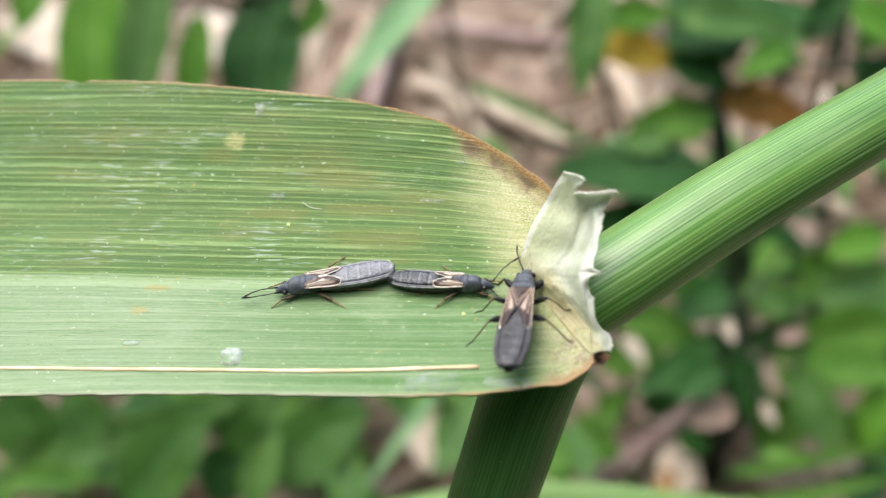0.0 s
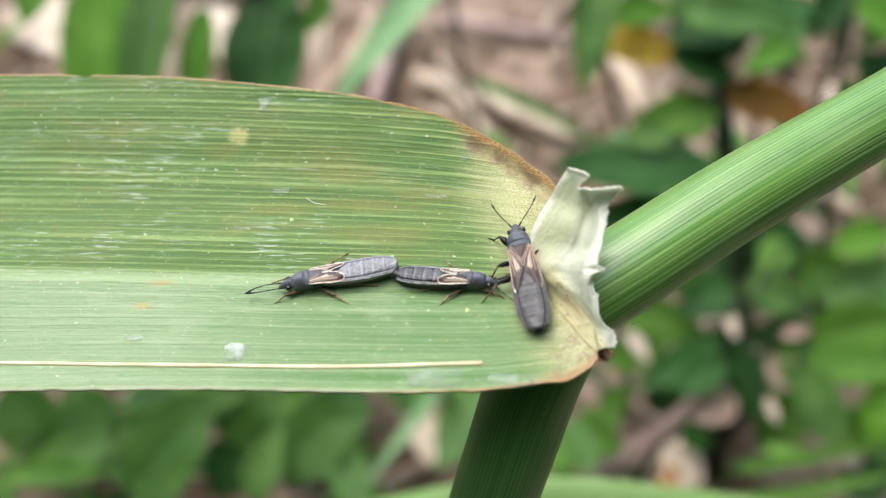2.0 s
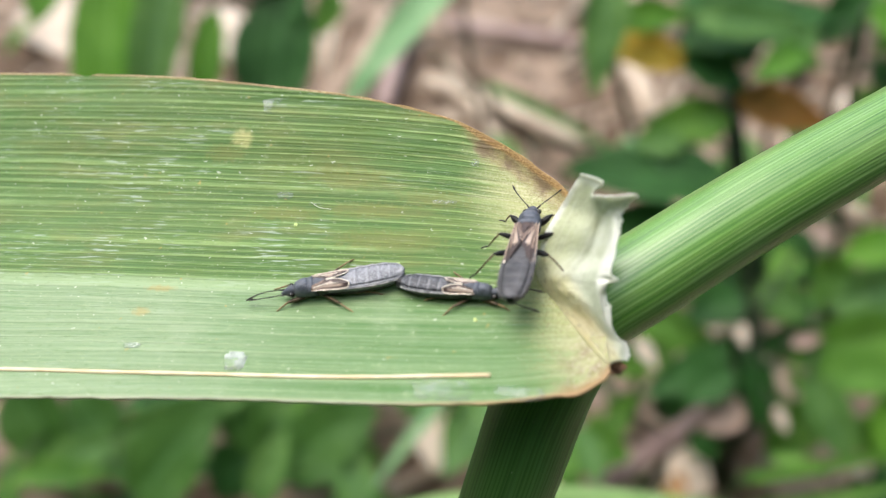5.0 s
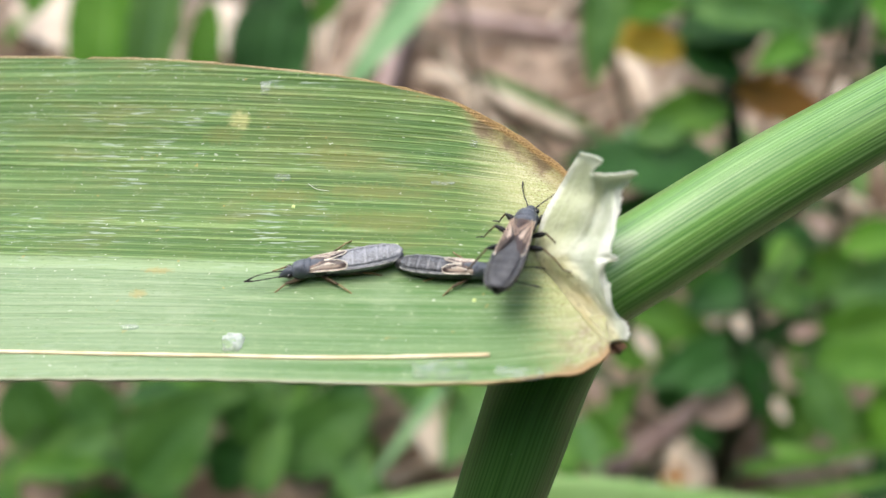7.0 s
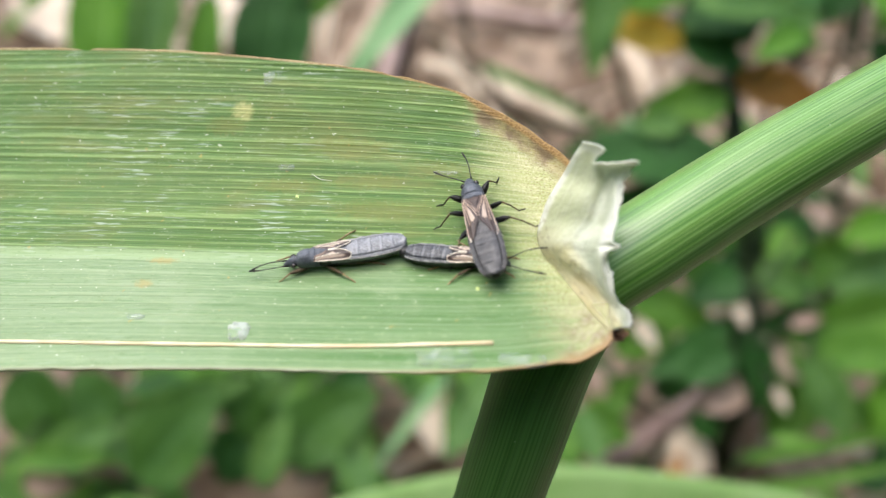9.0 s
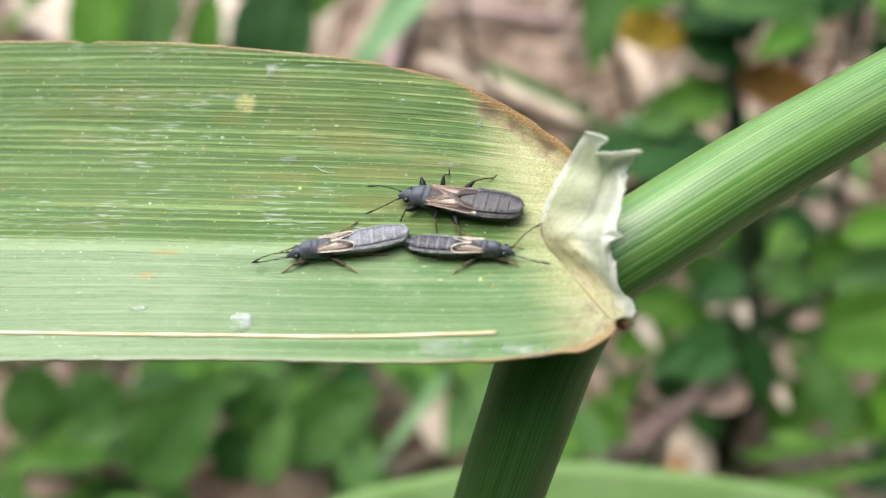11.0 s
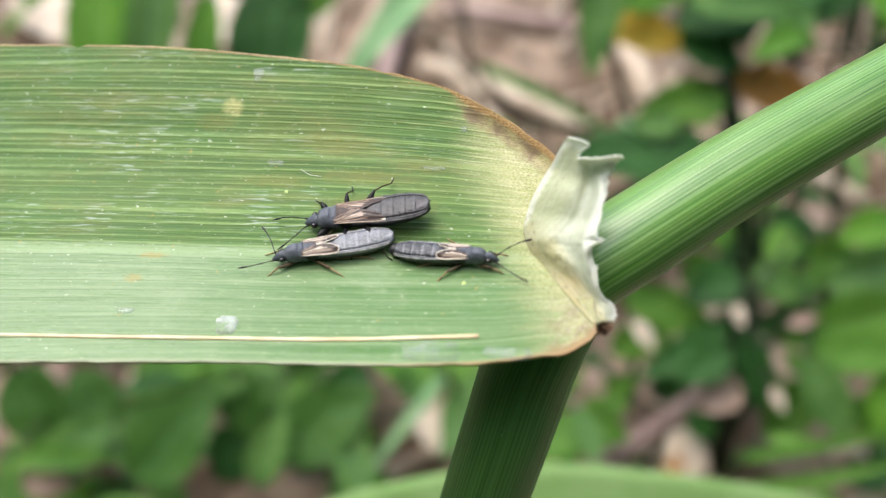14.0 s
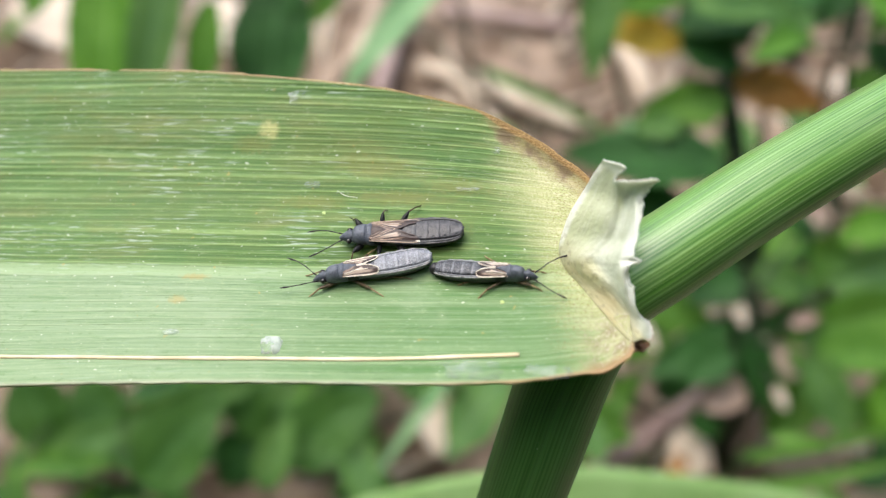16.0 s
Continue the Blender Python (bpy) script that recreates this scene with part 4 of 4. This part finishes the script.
male, male_parts = make_bug(MALE_SHIFTS[0][1], 6.1, False, "smaller grey-black bug with short wings, joined tail to tail", CROUCHED, (30, -28, 4), 0.56, 0.95, TERGITE_DARK, TAN_SHIN, True, TAN_FEMUR)
rover, rover_parts = make_bug(WANDER[0][1], 7.55, True, "grey-black bug with tan-and-brown wings walking over the leaf", WALKING, (25, -25, 8), 0.86, 1.05)


# ---- weeds and litter ----
def leaf_mesh(base, tip, width, blade=False, droop=0.12, twist=0.0):
    """A leaf from base to tip in its plant's space: bent, folded, toothed unless a grass blade."""
    m = bmesh.new()
    base, tip = Vector(base), Vector(tip)
    d = tip - base
    length = d.length
    d.normalize()
    face = Vector((0.15 * math.sin(twist * 7), -0.45, 0.85)) + Vector((math.sin(twist), math.cos(twist * 2), 0)) * 0.25
    n = (face - d * face.dot(d)).normalized()
    side = d.cross(n)

    def place(a, b):
        if blade:
            half = width / 2 * (1 - a ** 3) * (0.75 + 0.25 * smooth(0, 0.2, a))
        else:
            half = width / 2 * math.sin(math.pi * min(a ** 0.75, 1.0)) ** 0.8 * (1 + 0.05 * math.sin(a * 75))
        y = 2 * b - 1
        z = 0.22 * abs(y) * half - droop * length * (a - 0.4) ** 2 + 0.05 * width * noise.noise((a * 4, y * 2, twist * 9))
        return base + d * (a * length) + side * (y * half) + n * z
    grid(m, 22, 8, place, lambda a, b: (a, b))
    return m


def weed(name, root, label, rows, stalk=0.0018, blade=False, category="weed", top=None, spine=None):
    """A plant on the soil at root; rows: base and tip in millimetres, width, colour."""
    rx, ry = root[0] * 0.001, root[1] * 0.001
    plant = thing(name, Vector((rx, ry, 0)), label, category, "weeds on the ground")
    o = Vector((rx, ry, 0))
    crown = top or max(((r[0], r[1], r[2]) for r in rows), key=lambda p: p[2])
    crown = Vector(crown) * 0.001 - o
    if spine:
        spine = [Vector((0, 0, -0.006))] + [Vector(p) * 0.001 - o for p in spine]
    else:
        spine = [Vector((0, 0, -0.006)), Vector((crown.x * 0.3, crown.y * 0.3, crown.z * 0.4)), Vector((crown.x * 0.75, crown.y * 0.75, crown.z * 0.75)), crown]
    bend = resample([tuple(p) for p in spine], 20)
    m = bmesh.new()
    tube(m, bend, [stalk * (1.1 - 0.4 * i / 20) for i in range(21)], 8)
    part("stalk", m, WEED_STEM, plant)
    for i, (x, y, z, u, v, w, wide, colour) in enumerate(rows):
        a, b = Vector((x, y, z)) * 0.001 - o, Vector((u, v, w)) * 0.001 - o
        near = min(bend, key=lambda q: (Vector(q) - a - Vector((0, 0, -0.012))).length)
        m = bmesh.new()
        mid = (a + Vector(near)) / 2 + Vector((0, 0, 0.004))
        tube(m, [Vector(near), mid, a, a + (b - a) * 0.06], [0.0009, 0.0008, 0.0007, 0.0005], 6)
        part("leaf_stalk", m, WEED_STEM, plant)
        part("leaf", leaf_mesh(a, b, wide * 0.001, blade, 0.12, i * 1.3 + x * 0.01), GREENS[colour], plant)
    return plant


weed("broadleaf_weed", (-95, 262), "young broad-leaved weed with bright and bluish leaves", [
    (-121, 251, 153, -124, 199, 109, 29.4, "bright"), (-98, 244, 160, -109, 195, 119, 17.5, "blue"), (-85, 235, 146, -90, 203, 119, 11.6, "bright"), (-63, 254, 142, -70, 209, 105, 32.4, "dark"), (-142, 247, 150, -150, 233, 138, 13.7, "bright"), (-57, 251, 147, -59, 237, 135, 10.0, "dark"), (-44, 244, 147, -50, 232, 137, 9.8, "mid")], top=(-72, 250, 160))
weed("grass_clump", (60, 260), "thin soft green blades over the litter", [
    (7, 217, 131, 59, 198, 115, 5.0, "blue"), (78, 193, 115, 53, 202, 122, 5.7, "pale")], 0.0012, True, "grass")
weed("grass_clump", (20, 240), "pale green grass blades above the litter", [(-2, 225, 171, -39, 190, 141, 12.8, "pale"), (-49, 300, 120, -56, 262, 90, 6.0, "straw")], 0.0012, True, "grass")
weed("grass_clump", (10, 150), "thin pale grass blade beside the weeds", [(-2, 123, 85, -27, 97, 63, 4.2, "pale")], 0.0012, True, "grass")
weed("dark_weed", (104, 142), "tall dark green weed with an upright dark stem", [
    (48, 234, 165, 43, 202, 138, 14.8, "blue"), (49, 230, 148, 77, 232, 150, 11.4, "bright"), (72, 225, 144, 125, 234, 152, 22.8, "dark"), (90, 251, 153, 99, 226, 132, 25.5, "dark"), (75, 225, 138, 97, 217, 131, 17.4, "dark"), (73, 223, 155, 114, 220, 153, 12.9, "blue"), (108, 207, 155, 91, 200, 149, 9.3, "bright"), (114, 214, 155, 95, 209, 150, 7.6, "blue"), (93, 214, 122, 61, 207, 116, 17.7, "mid"), (90, 189, 114, 34, 192, 116, 23.8, "dark"), (82, 179, 93, 44, 182, 95, 27.5, "dark"), (75, 199, 122, 58, 198, 121, 9.5, "blue"), (97, 164, 87, 78, 156, 80, 15.5, "dark"), (99, 151, 75, 63, 136, 63, 13.5, "dark"), (93, 140, 75, 75, 132, 69, 13.2, "dark"), (102, 166, 88, 119, 157, 81, 14.5, "blue"), (98, 146, 78, 104, 125, 61, 13.3, "dark")], 0.0052, spine=((103, 142, 50), (113, 172, 42), (111, 200, 62), (103, 220, 93), (100, 247, 113)))
weed("dark_weed", (108, 138), "dark green weed with drooping leaves", [
    (107, 155, 66, 131, 161, 71, 12.0, "dark"), (105, 138, 81, 109, 129, 74, 4.5, "rose"), (91, 148, 92, 94, 141, 87, 4.4, "straw"), (84, 131, 52, 90, 122, 45, 10.8, "dark"), (117, 178, 92, 107, 172, 86, 11.8, "lime")], 0.0022)
weed("broadleaf_weed", (140, 160), "leafy green weed with mid-green leaves", [
    (153, 152, 83, 108, 144, 76, 20.9, "mid"), (147, 135, 82, 114, 134, 81, 12.9, "mid"), (112, 132, 86, 128, 110, 67, 15.4, "blue"), (143, 132, 79, 138, 114, 64, 12.9, "bright"), (161, 173, 81, 129, 167, 76, 21.9, "blue"), (132, 129, 64, 148, 117, 54, 11.4, "mid"), (134, 234, 152, 155, 224, 143, 17.1, "bright"), (158, 217, 124, 137, 205, 114, 19.6, "mid"), (150, 179, 99, 129, 173, 94, 13.5, "bright"), (129, 244, 140, 143, 242, 139, 12.0, "straw"), (137, 124, 46, 144, 119, 42, 7.5, "straw"), (131, 184, 90, 121, 189, 94, 10.0, "rose")])
weed("grass_clump", (85, 105), "lime green grass blades low over the litter", [
    (87, 99, 78, 141, 107, 84, 4.2, "mid"), (87, 95, 62, 146, 104, 68, 5.5, "lime"), (99, 109, 73, 122, 108, 72, 3.2, "lime")], 0.0012, True, "grass")
weed("broadleaf_weed", (75, 135), "small green weed with soft leaves", [
    (43, 131, 45, 63, 125, 40, 13.9, "mid"), (54, 134, 55, 64, 140, 60, 7.9, "mid"), (61, 152, 76, 69, 143, 69, 5.4, "straw"), (47, 142, 61, 52, 133, 54, 7.9, "rose"), (98, 136, 63, 84, 128, 56, 14.7, "rose"), (76, 127, 39, 92, 118, 31, 16.1, "straw"), (75, 120, 36, 83, 115, 33, 8.8, "rust"), (111, 147, 81, 122, 149, 83, 4.9, "rose"), (104, 127, 75, 108, 120, 69, 3.7, "straw")])
weed("broadleaf_weed", (-120, 128), "low green weed with broad overlapping leaves", [
    (-154, 141, 54, -138, 117, 34, 25.9, "deep"), (-134, 140, 53, -112, 120, 36, 17.9, "deep"), (-115, 121, 51, -68, 134, 61, 14.5, "blue"), (-142, 111, 42, -111, 123, 52, 14.5, "blue"), (-149, 109, 47, -113, 110, 48, 9.5, "mid"), (-107, 103, 42, -79, 129, 64, 26.6, "deep"), (-149, 147, 46, -138, 140, 41, 12.3, "rose"), (-152, 109, 28, -130, 111, 29, 12.0, "rose"), (-121, 131, 33, -117, 118, 22, 8.2, "straw")])
weed("broadleaf_weed", (-45, 125), "low green weed with pointed leaves", [
    (-76, 139, 59, -68, 119, 42, 16.7, "deep"), (-62, 116, 40, -26, 134, 55, 25.5, "deep"), (-29, 144, 50, -49, 137, 44, 14.2, "dark"), (-72, 127, 36, -84, 113, 24, 22.2, "dark"), (-66, 104, 40, -56, 124, 57, 13.4, "blue"), (-57, 140, 53, -65, 125, 40, 12.0, "blue"), (-46, 147, 46, -30, 140, 41, 12.3, "rose"), (-57, 117, 34, -41, 112, 30, 12.0, "rose"), (-19, 137, 51, -11, 140, 53, 12.0, "deep"), (-8, 130, 51, -5, 117, 40, 10.2, "straw"), (3, 142, 49, 3, 130, 38, 10.1, "bright")])
weed("broadleaf_weed", (120, 170), "shaded green weed behind the dark stem", [
    (81, 176, 71, 104, 173, 68, 14.4, "mid"), (74, 144, 37, 93, 157, 48, 18.7, "dark"), (112, 192, 78, 132, 184, 71, 18.7, "dark"), (128, 183, 70, 149, 184, 71, 18.7, "mid"), (131, 145, 44, 112, 132, 34, 18.5, "mid"), (153, 170, 59, 170, 160, 51, 16.7, "dark"), (143, 120, 23, 163, 126, 29, 16.4, "dark"), (64, 148, 40, 49, 135, 29, 14.6, "mid"), (147, 241, 125, 159, 230, 116, 12.3, "dark"), (114, 250, 126, 132, 242, 119, 12.5, "mid")])
weed("broadleaf_weed", (150, 250), "green weed beside the yellowing one", [
    (139, 248, 151, 121, 232, 137, 15.7, "dark"), (160, 244, 147, 141, 230, 136, 15.7, "mid"), (165, 237, 128, 145, 231, 123, 10.1, "dark"), (149, 229, 122, 137, 221, 115, 10.1, "mid")])
weed("dark_weed", (75, 165), "low dark weed in the shade of the stem", [
    (60, 166, 71, 94, 157, 63, 16.1, "mid"), (55, 149, 61, 79, 155, 66, 13.9, "mid"), (82, 152, 57, 102, 149, 54, 16.2, "dark")])
weed("yellowing_weed", (95, 250), "weed with yellow and rusty dying leaves", [(51, 231, 136, 81, 227, 133, 15.7, "yellow"), (97, 226, 119, 131, 219, 113, 17.0, "rust")])

# the broad bright leaf below the stem
lower_reed = thing("reed_leaf", Vector((-0.10, -0.01, 0)), "broad bright green grass leaf arching below the stem", "grass")
m = bmesh.new()
ARCH = [(0.0, 0.0000, -0.0050), (0.012, 0.0175, 0.0779), (0.038, 0.0330, 0.1377), (0.07, 0.0420, 0.1537), (0.095, 0.0470, 0.1592), (0.119, 0.0495, 0.1609), (0.141, 0.0495, 0.1612), (0.175, 0.0475, 0.1582), (0.22, 0.0410, 0.1477), (0.27, 0.0260, 0.1157)]
arch = resample(ARCH, 60)


def arch_point(a, b):
    p = Vector(arch[round(a * 60)])
    half = 0.014 * math.sin(math.pi * (0.08 + 0.88 * a)) ** 0.7
    y = 2 * b - 1
    return p + Vector((0, y * half * 0.8, y * half * 0.45 + 0.0015 * y * y))


grid(m, 60, 10, arch_point, lambda a, b: (a, b))
ob = part("leaf_blade", m, GREENS["near"], lower_reed)
rib = bmesh.new()
tube(rib, [arch_point(i / 60, 0.5) for i in range(61)], [0.0005 * (1 - 0.6 * i / 60) for i in range(61)], 8)
part("midrib", rib, GREENS["pale"], lower_reed)
ob.modifiers.new("thickness", "SOLIDIFY").thickness = 0.0002


def dry_leaf(x, y, u, v, wide):
    a = Vector((x, y, 0)) * 0.001
    ob = tagged(part("dead_leaf", leaf_mesh((0, 0, 0.004), Vector((u - x, v - y, 3)) * 0.001, wide * 0.001, False, 0.05, x), GREENS["straw"]), "curled pale dead leaf lying on the soil", "dead leaf", "litter on the soil")
    ob.matrix_basis = Matrix.Translation(a)


for row in ((-8, 160, -6, 137, 13.8), (77, 144, 100, 132, 24.6), (-148, 433, -120, 376, 26.7), (-255, 433, -219, 386, 36.8), (90, 154, 104, 144, 18.2), (203, 367, 217, 330, 27.8), (120, 230, 130, 205, 16), (150, 120, 165, 108, 18)):
    dry_leaf(*row)


def stick(x, y, u, v, wide, mat, label, rise=0):
    a, b = Vector((x, y, 2 + wide / 2)) * 0.001, Vector((u, v, 2 + wide / 2 + rise)) * 0.001
    m = bmesh.new()
    pts = [(b - a) * (i / 8) + Vector((noise.noise((x, i, 0)), noise.noise((y, i, 3)), 0.6 * noise.noise((u, i, 5)))) * 0.002 for i in range(9)]
    tube(m, pts, [wide * 0.0005 * (1 - 0.25 * i / 8 + 0.1 * noise.noise((i, x, 1))) for i in range(9)], 8)
    ob = tagged(part("dry_stick", m, mat), label, "stick", "litter on the soil")
    ob.matrix_basis = Matrix.Translation(a)


for i, row in enumerate(((5, 355, 66, 317, 10.3), (-31, 422, -41, 339, 11.9), (86, 401, 101, 337, 14), (34, 112, 112, 154, 9.0), (-56, 362, -43, 433, 10.4), (-8, 417, 66, 401, 8.5), (-20, 367, 35, 337, 9.3), (27, 301, -8, 381, 8.5), (167, 290, 195, 271, 9.5))):
    stick(*row, TWIG if i in (1, 3, 5) else STRAW, "purplish brown dry twig on the litter" if i in (1, 3, 5) else "pale straw-coloured dry stalk on the litter", 52 if i == 3 else 0)

# loose straw, and low plants further off
rng = random.Random(4)
bm = bmesh.new()
for _ in range(2600):
    x, y = rng.uniform(-0.7, 0.7), rng.uniform(-0.3, 1.0)
    t, l, w = rng.uniform(0, math.pi), rng.uniform(0.01, 0.06), rng.uniform(0.0006, 0.003)
    c, s = math.cos(t), math.sin(t)
    z = ground_height(x, y) + rng.uniform(0.001, 0.006)
    tilt = rng.uniform(-0.12, 0.12)
    vs = []
    for q, r, h in ((-1, -1, 0), (1, -1, 0), (1, 1, 0), (-1, 1, 0), (-1, 0, 1), (1, 0, 1)):
        vs.append(bm.verts.new((x + c * l / 2 * q - s * w * r, y + s * l / 2 * q + c * w * r, z + h * w + tilt * l * q / 2)))
    for f in ((0, 1, 5, 4), (2, 3, 4, 5), (3, 0, 4), (1, 2, 5), (0, 3, 2, 1)):
        bm.faces.new([vs[i] for i in f])
tagged(part("straw_litter", bm, STRAW, flat=True), "loose pale straw strewn over the soil", "straw", kind="stuff")


def undergrowth(name, label, count, spot, colours, size):
    m = bmesh.new()
    m.loops.layers.uv.new("UVMap")
    layer = m.loops.layers.uv["UVMap"]
    for _ in range(count):
        x, y, z = spot()
        t = rng.uniform(0, 2 * math.pi)
        l = rng.uniform(*size)
        w = l * rng.uniform(0.3, 0.6)
        d = Vector((math.cos(t), math.sin(t), rng.uniform(-0.5, 0.3)))
        side = d.cross(Vector((0, 0, 1))).normalized()
        base = Vector((x, y, z))
        pts = [(0, 0), (0.3, -0.45), (0.3, 0.45), (0.65, -0.38), (0.65, 0.38), (1, 0)]
        vs = [m.verts.new(base + d * l * a + side * w * b + Vector((0, 0, 0.15 * l * abs(b) - 0.2 * l * (a - 0.4) ** 2))) for a, b in pts]
        mid = [m.verts.new(base + d * l * a - Vector((0, 0, 0.2 * l * (a - 0.4) ** 2))) for a in (0.3, 0.65)]
        index = rng.randrange(len(colours))
        for f in ((vs[0], vs[1], mid[0]), (vs[0], mid[0], vs[2]), (vs[1], vs[3], mid[1], mid[0]), (mid[0], mid[1], vs[4], vs[2]), (vs[3], vs[5], mid[1]), (mid[1], vs[5], vs[4])):
            face = m.faces.new(f)
            face.material_index = index
            for loop in face.loops:
                q = loop.vert.co - base
                loop[layer].uv = (q.dot(d) / l, 0.5 + q.dot(side) / w)
    tagged(part(name, m, [GREENS[c] for c in colours]), label, "undergrowth", kind="stuff")


def around():
    """A ring of brush all round, nearer behind the camera; unseen, added to block low light."""
    t = rng.uniform(0, 2 * math.pi)
    if rng.random() < 0.6:
        t = rng.uniform(1.05, 1.95) * math.pi
        r = rng.uniform(0.42, 0.75)
        return r * math.cos(t), 0.05 + r * math.sin(t), rng.uniform(0.0, 0.9)
    r = rng.uniform(0.8, 1.5)
    return r * math.cos(t), 0.25 + r * math.sin(t), rng.uniform(0.0, 0.75)


def low():
    while True:
        near = rng.random() < 0.5
        x, y = (rng.uniform(-0.26, 0.3), rng.uniform(0.03, 0.30)) if near else (rng.uniform(-0.7, 0.7), rng.uniform(-0.3, 1.0))
        bare = any(math.hypot(x - u, y - v) < 0.03 for u, v in ((0.088, 0.140), (0.08, 0.20), (0.13, 0.18), (0.21, 0.33), (0.0, 0.15), (-0.06, 0.10), (-0.20, 0.18), (0.15, 0.12), (0.18, 0.22)))
        if not bare and not (-0.16 < x < 0.12 and 0.26 < y < 0.62):
            return x, y, rng.uniform(0.005, 0.05)


def far_off():
    t, r = rng.uniform(0, 2 * math.pi), 1.5 + 7.0 * rng.random() ** 1.5
    return r * math.cos(t), 0.25 + r * math.sin(t), rng.uniform(0.0, 0.5) * rng.random()


undergrowth("far_weeds", "rough green weeds over the open ground", 6000, far_off, ("mid", "dark", "bright"), (0.12, 0.3))
# out of view; added to keep light from the sides and front off the stem
undergrowth("brush", "unseen ring of green brush added to block low light", 9000, around, ("mid", "dark", "bright"), (0.06, 0.14))
undergrowth("low_weeds", "low mixed green weeds covering the soil", 1000, low, ("mid", "dark", "blue", "mid"), (0.018, 0.045))


# ---- what moves ----
def motions():
    walk(rover, WANDER)
    walk(female, [(0.0, PAIR_A), (16.0, PAIR_A)])
    walk(male, MALE_SHIFTS)
    # the walking gait: opposite legs swing in turn while the bug is on the move
    pace = [(0.0, 0.6), (2.0, 1.0), (2.8, 1.0), (3.3, 0.4), (4.0, 0.3), (6.5, 0.5), (7.5, 0.9), (8.5, 1.0), (11.0, 1.0), (12.5, 0.9), (13.3, 0.5), (14.0, 0.15), (16.0, 0.15)]
    for (name, s), row in rover_parts.items():
        if name == "antenna":
            continue
        leg, place, yaw = row
        beat = {"fore": 0.0, "middle": math.pi, "hind": 0.3}[name] + (0 if s > 0 else math.pi)
        rows = []
        for i in range(65):
            t = i * 0.25
            swing = 16 * curve(pace, t) * math.sin(2 * math.pi * t * 0.9 + beat)
            rows.append((t, pose(*place, 0, 0, yaw + swing * s)))
        walk(leg, rows)

    def feel(parts, s, keys):
        ant, place, yaw, rise = parts["antenna", s]
        walk(ant, [(t, pose(*place, 0, -up, turn)) for t, turn, up in keys])
    feel(rover_parts, 1, [(0, 20, 10), (0.5, 42, 8), (1.5, 30, 8), (2.5, 25, 8), (3.5, 45, 12), (4.2, 40, 10), (6.3, 35, 12), (7.0, 25, 14), (8.0, 32, 10), (8.5, 50, 8), (11.0, 40, 4), (12.0, 40, 4), (12.5, 55, 2), (13.5, 45, 2), (16, 30, 2)])
    feel(rover_parts, -1, [(0, -15, 5), (1.0, -30, 5), (2.0, -40, 8), (2.5, -70, 5), (3.5, -60, 5), (6.3, -30, 8), (7.5, -35, 10), (8.5, 0, 10), (11.0, -5, 6), (12.5, -10, 6), (16, -10, 5)])
    feel(female_parts, 1, [(0, -2, 2), (12.0, -2, 2), (14.0, 2, 2), (16, 0, 2)])
    feel(female_parts, -1, [(0, 5, 6), (11.7, 5, 6), (12.3, -60, 10), (13.5, -75, 12), (14.5, -65, 12), (16, -45, 12)])
    feel(male_parts, 1, [(0, 55, 10), (1.5, 40, 5), (3.0, 10, 2), (6.3, 15, 2), (10.0, 40, 10), (11.0, 55, 8), (12.5, 20, 4), (13.0, 30, 6), (16, 40, 8)])
    feel(male_parts, -1, [(0, -40, 4), (3.0, -30, 2), (6.3, -10, 2), (10.8, -10, 2), (12.5, -30, 2), (16, -30, 2)])


motions()
